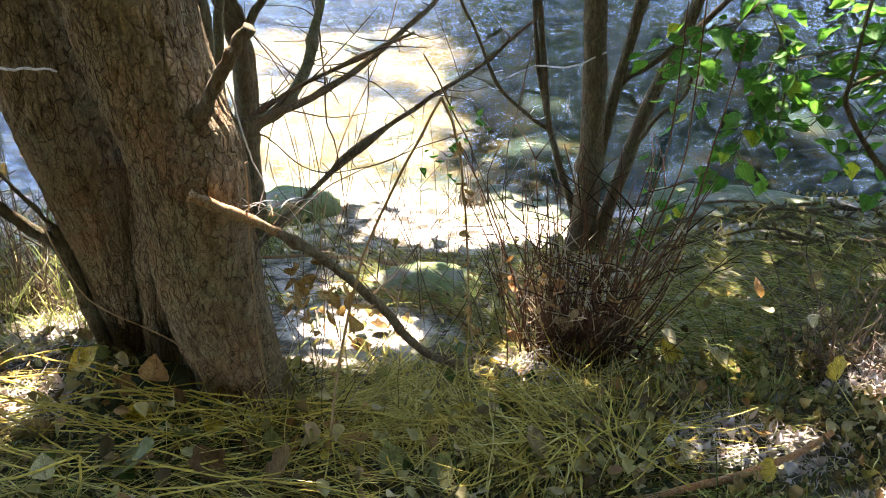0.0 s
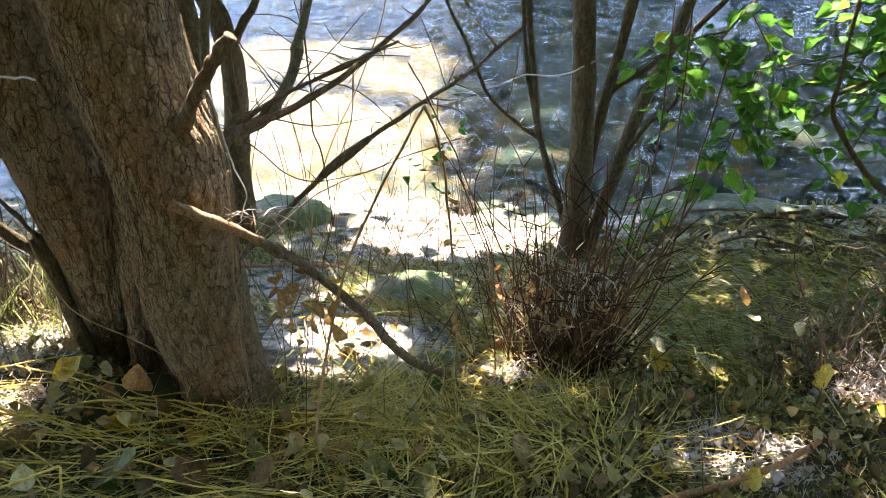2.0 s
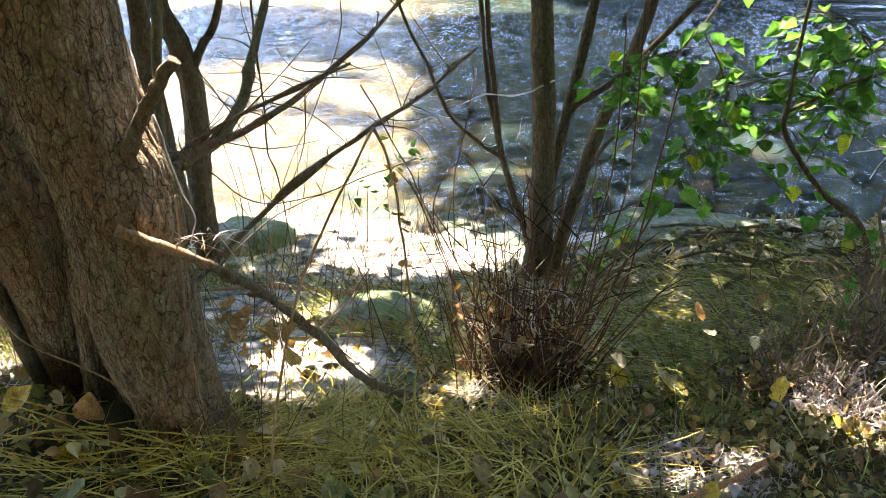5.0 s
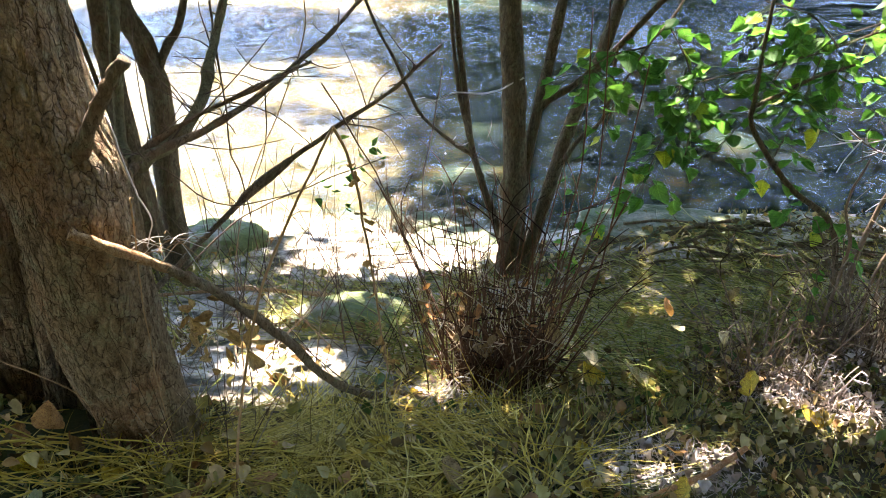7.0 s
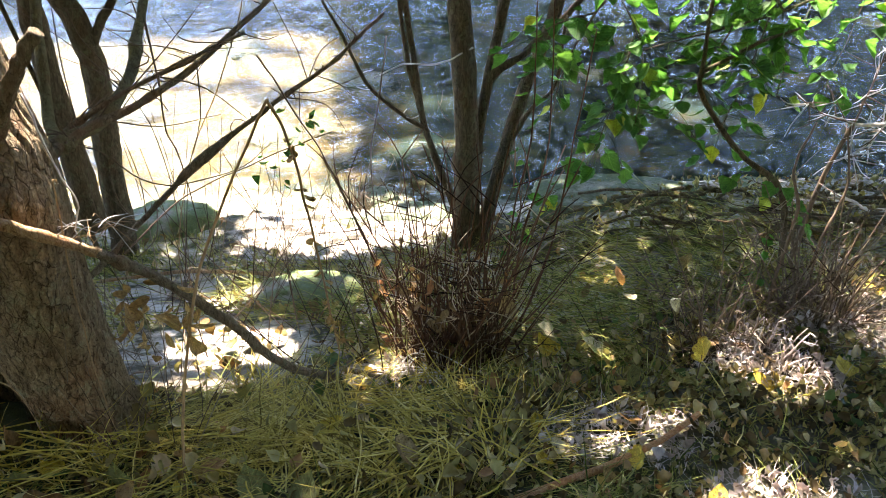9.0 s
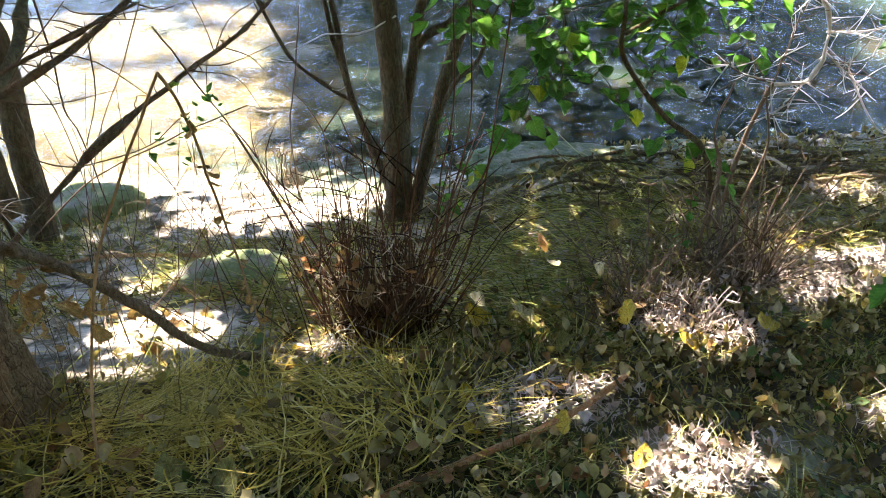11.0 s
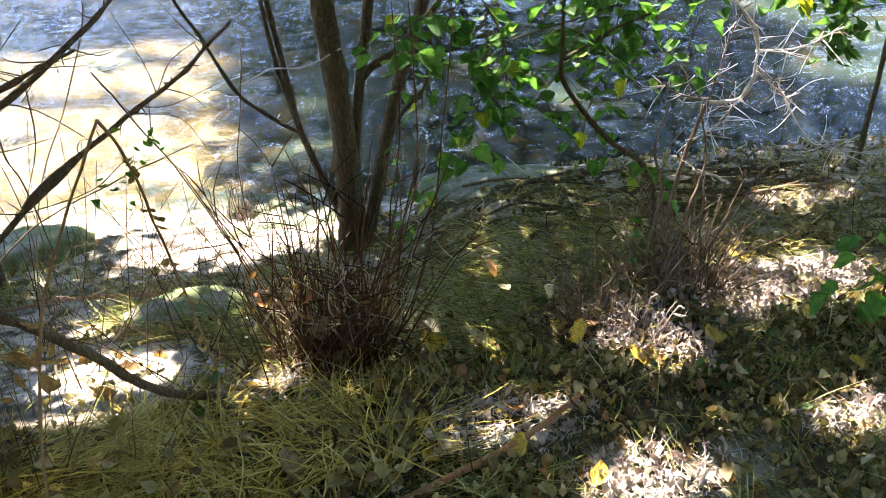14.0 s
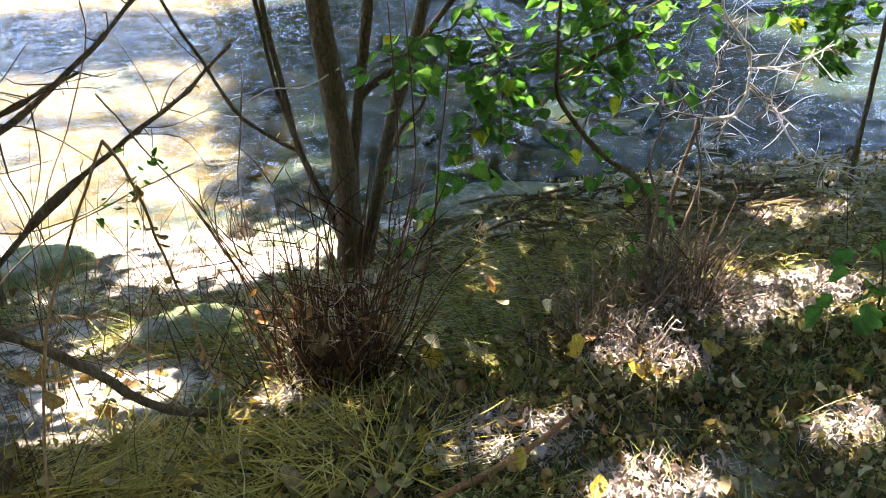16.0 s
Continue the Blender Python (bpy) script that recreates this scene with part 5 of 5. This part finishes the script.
for i, p in enumerate(arms[1:]):
    branch("side_branch", p, 0.0045, 0.002, M_WHITE if i % 2 == 0 else M_TWIG, shrub, rings=26, sides=7, seed=222 + i)
g22 = np.random.default_rng(22)
for i in range(230):
    which = int(g22.integers(len(arms)))
    p = smooth_path(arms[which], 40)
    a = p[int(g22.integers(24, 40) if which == 7 else g22.integers(2, 39))]
    d = np.array([g22.normal(0, 1), g22.normal(-0.2, 0.6), g22.normal(0, 0.8)])
    d /= np.linalg.norm(d)
    l = g22.uniform(0.03, 0.17)
    side_d = np.cross(d, g22.normal(size=3)) * 0.06 * l
    thick = g22.uniform(0.0012, 0.003)
    v, f = tube([a, a + d * l * 0.35 + side_d * 0.6, a + d * l * 0.7 + side_d, a + d * l + side_d * 0.4], thick, thick * 0.5, 7, 5, 0.15, i)
    adopt("twig", mesh_of("twig", v, f, M_WHITE if i % 4 else M_TWIG), shrub)
stick("pale_stick", [(1.977, 2.5, 0.301), (2.06, 2.48, 0.275), (2.127, 2.46, 0.241)], 0.006, 0.005, M_WHITE, "short bleached stick caught in the dead shrub", "stick", 218)

# ---- dry stems and tangles ----
def stems(name, n, xr, yr, tall, r, material, label, seed, tilt=0.35):
    g = np.random.default_rng(seed)
    out = []
    for i in range(n):
        x, y = g.uniform(*xr), g.uniform(*yr)
        z = float(ground_z(x, y)) - 0.01
        l = tall * g.uniform(0.4, 1.1)
        d = np.array([g.normal(0, tilt), g.normal(0, tilt * 0.7), 1.0])
        d /= np.linalg.norm(d)
        b = g.normal(0, 0.1 * l, 3)
        v = [np.array([x, y, z]) + d * l * s + b * s * s for s in (0, 0.35, 0.7, 1)]
        out.append(tube(v, r * g.uniform(0.6, 1.2), r * 0.4, 9, 4, 0.1, i))
        for _ in range(int(g.integers(0, 3))):
            e = np.array([g.normal(), g.normal(), g.uniform(0, 1)]) * 0.12 * l
            q = v[int(g.integers(1, 4))]
            out.append(tube([q, q + e * 0.6, q + e + np.array([0, 0, -0.02])], r * 0.5, r * 0.3, 5, 4, 0.1, i))
    ob = new(name, mesh_of(name, *join(out), material))
    return tagged(ob, label, "dry stems", kind="stuff")


stems("dry_stems", 70, (-0.65, 0.1), (2.0, 3.3), 0.8, 0.0022, M_TWIG, "thin dry brown weed stems behind the tree", 231, 0.5)
stems("dry_stems", 26, (-0.6, 0.6), (3.4, 4.1), 0.35, 0.002, M_TWIG, "short dry stems on the silt shore", 232, 0.5)
stems("dry_stems", 20, (0.05, 0.45), (2.0, 2.9), 0.7, 0.002, M_TWIG, "thin dry stems before the river", 233, 0.35)
stems("dry_stems", 50, (0.9, 2.3), (2.1, 3.1), 0.4, 0.0018, M_TWIG, "thin tan dry stems in the brush", 234, 0.8)
stems("dry_stems", 40, (-2.0, -1.2), (2.0, 3.4), 0.5, 0.002, M_TWIG, "thin dry weed stems behind the old tree", 235, 0.6)
stems("dry_stems", 26, (-0.62, -0.25), (1.5, 1.95), 0.5, 0.0014, M_TWIG, "fine dry stems at the foot of the tree", 236, 0.3)
stems("dry_stems", 40, (2.2, 3.6), (2.3, 3.5), 0.35, 0.002, M_TWIG, "dry tan stems by the far shore brush", 237, 0.8)

def sun_patch(x, y, g):
    """Sun patch spots, where litter and grass get a pale sunlit colour."""
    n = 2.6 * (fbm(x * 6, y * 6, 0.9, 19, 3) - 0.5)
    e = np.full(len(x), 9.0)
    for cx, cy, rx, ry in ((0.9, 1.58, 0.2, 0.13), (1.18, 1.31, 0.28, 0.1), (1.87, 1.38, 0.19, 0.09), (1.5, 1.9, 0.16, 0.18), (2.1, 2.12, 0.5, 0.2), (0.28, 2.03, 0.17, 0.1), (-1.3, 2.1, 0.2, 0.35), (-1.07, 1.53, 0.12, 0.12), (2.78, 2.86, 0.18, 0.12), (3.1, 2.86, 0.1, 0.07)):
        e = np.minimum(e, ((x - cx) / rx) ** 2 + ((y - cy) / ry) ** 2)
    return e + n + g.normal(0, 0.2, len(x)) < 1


# ---- fallen leaves ----
KINDS = [("ovate", 0.15, 0.4), ("heart", 0.2, 0.5), ("ovate", 0.5, 0.9), ("lobed", 0.25, 0.7), ("heart", 0.45, 1.2), ("ovate", 0.3, 1.5)]
LEAVES = {}
for word, material in (("yellow", M_YELLOW), ("orange-brown", M_ORANGE), ("brown", M_BROWN), ("olive-green", M_OLIVE), ("pale", M_CREAM)):
    LEAVES[word] = [mesh_of("fallen_leaf", *leaf_shape(k, f, c, i * 3 + len(word), 17), material) for i, (k, f, c) in enumerate(KINDS)]


def fallen(word, kind, at, size, head, pitch=0.0, roll=0.0, label=""):
    ob = new("fallen_leaf", LEAVES[word][kind])
    ob.matrix_world = pose(*at, 0, 0, head) @ pose(0, 0, 0, pitch, roll, 0) @ Matrix.Scale(size, 4)
    return tagged(ob, label or word + " fallen leaf lying among grass and litter", "leaf", "fallen leaves")


def lay(word, kind, x, y, up, size, head, pitch, roll, text=""):
    return fallen(word, kind, on_ground(x, y, up), size, head, pitch, roll, text)


lay('yellow', 1, 0.05, 1.62, 0.035, 0.075, -70, 12, -8, 'bright yellow fallen leaf on straw')
lay('orange-brown', 1, -0.745, 1.57, 0.08, 0.085, 10, 65, 10, 'orange-brown leaf standing against the trunk')
lay('yellow', 0, -1.02, 1.66, 0.04, 0.115, -60, 25, 20, "long yellow-green leaf at the tree's foot")
lay('yellow', 2, -0.785, 1.47, 0.02, 0.1, 10, 70, 30, 'yellow-green folded leaf standing in grass')
lay('orange-brown', 0, -0.24, 1.47, 0.04, 0.075, -90, 5, 5, 'orange leaf on straw')
lay('brown', 3, -0.4, 1.3, 0.05, 0.1, -60, 20, 0, 'large lobed brown leaf beside straw')
lay('brown', 3, -0.52, 1.28, 0.04, 0.1, 40, 15, 10, 'large lobed brown leaf on straw')
lay('olive-green', 3, -0.74, 1.3, 0.05, 0.12, -95, 10, 5, 'broad grey-green lobed leaf on straw')
lay('pale', 1, 0.97, 2.04, 0.03, 0.11, 60, 20, 20, 'large curled brown leaf with a pale sunlit edge')
lay('olive-green', 1, 1.16, 1.82, 0.03, 0.095, 150, 25, 0, 'broad olive leaf lying on litter')
lay('olive-green', 2, 1.0, 1.83, 0.02, 0.08, 20, 30, 10, '')
lay('yellow', 1, 0.2, 2.02, 0.02, 0.045, 30, 10, 0, '')
lay('olive-green', 1, 0.61, 1.55, 0.02, 0.07, 80, 5, 5, '')
lay('yellow', 0, 0.4, 1.6, 0.02, 0.06, 40, 5, 5, '')
lay('brown', 4, 0.3, 1.52, 0.02, 0.11, 90, 10, 0, '')
lay('yellow', 0, 1.42, 1.75, 0.02, 0.085, 30, 5, 0, 'yellow fallen leaf on dark litter')
lay('pale', 4, 1.66, 1.62, 0.04, 0.07, 90, 20, 0, '')
lay('orange-brown', 0, 0.83, 1.3, 0.02, 0.07, -90, 0, 0, '')
lay('yellow', 0, 1.02, 1.3, 0.02, 0.07, -30, 20, 0, '')
lay('orange-brown', 5, 1.15, 1.5, 0.03, 0.06, 60, 20, 0, '')
lay('yellow', 0, 2.2, 2.35, 0.03, 0.09, 90, 5, 0, '')
lay('orange-brown', 3, 2.05, 1.22, 0.02, 0.1, 20, 5, 0, '')
lay('olive-green', 0, -0.62, 1.42, 0.05, 0.08, 200, 40, 0, '')
lay('olive-green', 0, -0.4, 1.4, 0.05, 0.08, 170, 70, 0, '')
lay('yellow', 1, -0.55, 1.45, 0.04, 0.055, 60, 10, 0, '')
lay('brown', 5, -0.95, 1.35, 0.05, 0.08, 20, 40, 0, '')
lay('pale', 0, -0.85, 1.2, 0.08, 0.07, 20, 60, 0, '')
lay('olive-green', 1, -0.1, 1.38, 0.03, 0.09, 20, 30, 0, '')
lay('olive-green', 1, 0.0, 1.36, 0.03, 0.09, -40, 30, 0, '')
lay('brown', 1, -0.66, 1.5, 0.06, 0.07, 90, 60, 20, '')
lay('yellow', 1, 0.82, 2.1, 0.02, 0.1, 40, 30, 0, 'broad yellowed leaf beside the brush')
lay('pale', 1, 0.86, 2.2, 0.03, 0.12, 90, 30, 0, 'broad pale leaf beside the brush')
g30 = np.random.default_rng(30)
for i in range(240):
    x, y = g30.uniform(-1.5, 2.7), 1.15 + 1.6 * g30.random() ** 1.5
    if -0.35 < x < 0.45 and 1.4 < y < 1.95 and g30.random() < 0.75:
        continue
    if sun_patch(np.array([x]), np.array([y]), g30)[0] and g30.random() < 0.85:
        continue
    word = ("olive-green", "brown", "brown", "brown", "pale", "pale", "brown", "yellow", "orange-brown")[int(g30.integers(9))]
    fallen(word, int(g30.integers(6)), on_ground(x, y, g30.uniform(0.015, 0.04)), 0.028 + 0.05 * g30.random() ** 2, g30.uniform(0, 360), g30.normal(8, 18), g30.normal(0, 18))
# leaves caught in the brush
for me, at, size, head, pitch, text in [(LEAVES["yellow"][3], (1.178, 1.775, 0.1), 0.085, 185, 80, "amber leaf caught upright on a twig"), (LEAVES["pale"][5], (1.085, 1.82, 0.255), 0.05, 120, 60, "pale curled leaf"), (LEAVES["pale"][5], (0.937, 1.785, 0.33), 0.055, 30, -60, "pale drooping leaf"),
                                        (LEAVES["orange-brown"][4], (0.9, 1.8, 0.37), 0.06, 70, 20, "")]:
    hang_leaf(me, brush_c, at, size, head, pitch, 10, "caught_leaf", text)
for p in ([(1.3, 2.05, -0.08), (1.25, 1.9, 0.12), (1.18, 1.8, 0.2), (1.1, 1.82, 0.3), (0.93, 1.78, 0.37)], [(1.32, 2.0, -0.08), (1.2, 1.82, 0.0), (1.17, 1.77, 0.13)], [(1.35, 2.1, -0.05), (1.2, 1.95, 0.25), (1.08, 1.83, 0.29)]):
    branch("runner", p, 0.0028, 0.0014, M_TWIG, brush_c, rings=20, sides=6)
for i in range(60):
    a, q = g30.uniform(0, 6.283), g30.uniform(0.4, 1.1)
    x, y = 0.46 + 0.22 * q * math.cos(a) - 0.03, 2.14 + 0.18 * q * math.sin(a)
    hang_leaf(LEAVES["brown"][int(g30.integers(6))] if i % 3 else LEAVES["orange-brown"][3], brush_a, (x, y, g30.uniform(-0.06, 0.26)), g30.uniform(0.02, 0.05) if i > 4 else 0.08, g30.uniform(0, 360), g30.uniform(-60, 60), 20, "caught_leaf")

# ---- grass, straw and litter ----
def field(n, xr, yr, seed):
    g = np.random.default_rng(seed)
    return g, g.uniform(*xr, n), g.uniform(*yr, n)


def swept(scale, turn):
    """Headings that follow one another in tufts."""
    return lambda x, y, g: turn + 9.0 * (fbm(x * scale, y * scale, 0.8, 16, 2) - 0.5) + g.normal(0, 0.3, len(x)) + np.where(g.random(len(x)) < 0.15, g.uniform(-1.5, 1.5, len(x)), 0)


def cover(name, n, xr, yr, length, width, elev, droop, material, label, seed, keep=None, heading=None, lift=0.03, kink=0.25):
    g, x, y = field(n, xr, yr, seed)
    if keep is not None:
        k = keep(x, y, g)
        x, y = x[k], y[k]
    n = len(x)
    head = g.uniform(0, 6.283, n) if heading is None else heading(x, y, g)
    up = g.uniform(0.0, lift, n)
    v, f = blades(n, x, y, ground_z(x, y) + up * 0.5, head, g.normal(*elev, n), g.uniform(*length, n), g.uniform(*width, n), g.normal(*droop, n), 6, True, up, kink)
    return tagged(new(name, mesh_of(name, v, f, material)), label, "grass", kind="stuff")


def away_from_trunk(x, y):
    return (((x + 0.65) / 0.2) ** 2 + ((y - 1.71) / 0.18) ** 2 > 1) & (((x + 0.985) / 0.12) ** 2 + ((y - 1.9) / 0.12) ** 2 > 1)


def silt_path(x, y):
    """Trodden bare silt between the old tree and the water, plus cleared sun patches."""
    n = 0.35 * (fbm(x * 3.5, y * 3.5, 0.2, 15, 3) - 0.5)
    return (((x + 0.32) / 0.42) ** 2 + ((y - 2.3) / 0.36) ** 2 + 3 * n < 1) | (((x + 0.1) / 0.85) ** 2 + ((y - 3.75) / 0.5) ** 2 + 3 * n < 1) | (((x + 0.6) / 0.25) ** 2 + ((y - 3.0) / 0.3) ** 2 + 2 * n < 1) | (((x + 1.3) / 0.25) ** 2 + ((y - 2.0) / 0.4) ** 2 + 2 * n < 1) | (((x - 2.4) / 0.4) ** 2 + ((y - 2.2) / 0.2) ** 2 + 2 * n < 1) | (((x - 1.2) / 0.3) ** 2 + ((y - 1.3) / 0.13) ** 2 + 2 * n < 1) | (((x - 0.29) / 0.17) ** 2 + ((y - 2.02) / 0.1) ** 2 + 2 * n < 1) | (((x - 0.88) / 0.2) ** 2 + ((y - 1.55) / 0.13) ** 2 + 2 * n < 1)


def patchy(scale, level, seed):
    return lambda x, y, g: (fbm(x * scale, y * scale, 0.5, seed, 3) + g.normal(0, 0.06, len(x)) > level) & away_from_trunk(x, y) & ~(silt_path(x, y) & (g.random(len(x)) < 0.95)) & ~sun_patch(x, y, g)


def mat_shape(x, y, g):
    return (((x - 0.12) / 0.55) ** 2 + ((y - 1.64) / 0.27) ** 2 + g.normal(0, 0.25, len(x)) < 1) & away_from_trunk(x, y) & ~silt_path(x, y)


cover("straw_mat", 3600, (-0.7, 0.9), (1.2, 2.1), (0.12, 0.36), (0.0025, 0.0055), (0.03, 0.11), (0.2, 0.4), M_STRAW, "matted yellow straw grass flattened on the bank", 401, mat_shape, swept(3.2, 1.2), 0.06, 0.4)
cover("straw_mat", 1700, (-1.5, -0.2), (1.1, 1.85), (0.12, 0.45), (0.0018, 0.0045), (0.12, 0.15), (0.5, 0.5), M_STRAW, "long loose straw before the old tree", 402, patchy(3, 0.44, 5), lambda x, y, g: g.normal(0.0, 0.6, len(x)), 0.06)
cover("grass", 9000, (-1.9, 3.2), (0.95, 2.1), (0.05, 0.22), (0.002, 0.005), (0.3, 0.3), (0.8, 0.6), M_GRASS, "low olive-green grass among the litter", 403, lambda x, y, g: patchy(2.6, 0.42, 6)(x, y, g) & ~mat_shape(x, y, g), swept(4, 0.5), 0.03)
cover("grass", 12000, (-1.9, 4.2), (2.0, 3.5), (0.08, 0.3), (0.002, 0.005), (0.2, 0.25), (0.6, 0.5), M_GRASS, "flattened olive grass on the slope", 404, patchy(2.2, 0.46, 7), lambda x, y, g: g.normal(2.9, 0.6, len(x)), 0.04)
cover("grass", 1100, (0.85, 2.1), (2.2, 3.0), (0.12, 0.4), (0.002, 0.0045), (0.1, 0.2), (0.4, 0.5), M_GRASS, "long laid grass along the bank", 405, None, lambda x, y, g: g.normal(2.8, 0.5, len(x)), 0.06)
cover("straw_mat", 2400, (-1.7, 3.2), (1.0, 3.4), (0.06, 0.25), (0.002, 0.005), (0.1, 0.15), (0.4, 0.4), M_STRAW, "scattered pale straw over the litter", 406, patchy(4, 0.5, 8), None, 0.04)
cover("grass", 500, (-0.75, -0.4), (1.45, 1.8), (0.06, 0.16), (0.0025, 0.005), (1.0, 0.35), (1.2, 0.6), M_STRAW, "tuft of dry grass at the trunk's foot", 407, lambda x, y, g: away_from_trunk(x, y), None, 0.02)
cover("grass", 900, (-1.3, -0.5), (3.2, 3.75), (0.04, 0.14), (0.002, 0.004), (0.5, 0.4), (0.9, 0.6), M_GRASS, "low dark grass on the shaded shore", 409, None, None, 0.04)
cover("grass", 1500, (-2.2, -1.1), (1.9, 3.6), (0.15, 0.4), (0.0025, 0.005), (0.8, 0.4), (1.2, 0.6), M_GRASS, "dry grass behind the old tree", 408, None, None, 0.04)


def litter(n, xr, yr, size, kinds, material, name, label, seed, keep=None, rows=5, tilt=0.55, up=(0.003, 0.03)):
    g, x, y = field(n, xr, yr, seed)
    if keep is not None:
        k = keep(x, y, g)
        x, y = x[k], y[k]
    pieces = []
    pick = g.integers(len(kinds), size=len(x))
    for i, (k, f, c) in enumerate(kinds):
        s = pick == i
        m = s.sum()
        pieces.append(scatter(leaf_shape(k, f, c, i, rows), turns(m, x[s], y[s], ground_z(x[s], y[s]) + g.uniform(*up, m), g.uniform(0, 6.28, m), g.normal(0, tilt, m), g.normal(0, tilt, m), g.uniform(*size, m))))
    return tagged(new(name, mesh_of(name, *join(pieces), material)), label, "leaf litter", kind="stuff")


clear = lambda x, y, g: away_from_trunk(x, y)
litter(260, (-1.6, 0.5), (1.1, 1.75), (0.025, 0.055), [("pointed", 0.3, 0.6), ("ovate", 0.8, 1.2), ("lobed", 0.5, 0.9), ("lance", 0.7, 1.6)], M_LITTER, "leaf_litter", "brown and olive leaves lying over straw", 418, clear, 10, 0.4, (0.04, 0.085))
CRUMBLED = [("ovate", 0.6, 1.4), ("lance", 0.5, 1.2), ("ovate", 1.0, 1.8), ("heart", 1.1, 0.8), ("lance", 0.9, 2.2), ("ovate", 0.7, 2.4), ("lance", 0.3, 0.5), ("lance", 1.4, 1.6)]


litter(9000, (-1.8, 3.2), (1.0, 2.6), (0.014, 0.042), CRUMBLED, M_LITTER, "leaf_litter", "brown and olive leaf litter on the bank", 411, lambda x, y, g: away_from_trunk(x, y) & ~(mat_shape(x, y, g) & (g.random(len(x)) < 0.55)) & ~((silt_path(x, y) | sun_patch(x, y, g)) & (g.random(len(x)) < 0.96)), 7)
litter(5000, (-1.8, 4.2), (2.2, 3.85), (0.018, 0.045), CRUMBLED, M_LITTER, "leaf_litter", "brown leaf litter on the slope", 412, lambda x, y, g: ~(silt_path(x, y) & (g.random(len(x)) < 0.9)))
litter(1300, (0.35, 2.9), (1.0, 2.15), (0.022, 0.052), [("ovate", 0.35, 0.8), ("lobed", 0.4, 1.0), ("ovate", 0.9, 2.1), ("ovate", 0.8, 1.5), ("pointed", 0.5, 1.3), ("lance", 0.8, 1.5)], M_LITTER, "leaf_litter", "curled tan and olive leaves covering the bank", 419, lambda x, y, g: ~(sun_patch(x, y, g) & (g.random(len(x)) < 0.95)), 11, 0.35, (0.012, 0.045))
litter(5000, (0.3, 2.8), (1.1, 2.2), (0.008, 0.024), CRUMBLED, M_LITTER, "leaf_litter", "crumbled leaf litter", 413, lambda x, y, g: away_from_trunk(x, y) & ~sun_patch(x, y, g), 4)
# Pale cover laid only in the sun patches, to whiten them.
litter(24000, (-1.7, 3.3), (1.1, 3.0), (0.012, 0.04), CRUMBLED, M_SUNPALE, "dry_litter", "dead leaves and bits coloured pale as if sunlit, in the sun patches", 415, lambda x, y, g: away_from_trunk(x, y) & sun_patch(x, y, g), 6, 0.7)
cover("dry_grass", 32000, (-1.7, 3.3), (1.1, 3.0), (0.03, 0.12), (0.0012, 0.003), (0.25, 0.3), (0.5, 0.6), M_SUNPALE, "matted dead grass coloured pale as if sunlit, in the sun patches", 416, lambda x, y, g: away_from_trunk(x, y) & sun_patch(x, y, g), None, 0.02, 0.6)
cover("grass", 17000, (0.35, 3.0), (1.0, 2.5), (0.015, 0.06), (0.0012, 0.003), (0.5, 0.4), (0.9, 0.6), M_GRASS, "short mossy olive grass between the leaves", 417, lambda x, y, g: (fbm(x * 3.5, y * 3.5, 0.4, 21, 3) + g.normal(0, 0.06, len(x)) > 0.44) & ~sun_patch(x, y, g), None, 0.02, 0.5)
litter(900, (-1.5, 2.6), (1.1, 2.3), (0.02, 0.05), [("ovate", 0.2, 0.4), ("heart", 0.2, 0.5)], M_HERB, "small_herbs", "small green herbs between the leaves", 414, patchy(3, 0.5, 9), 4, 0.5, (0.01, 0.05))
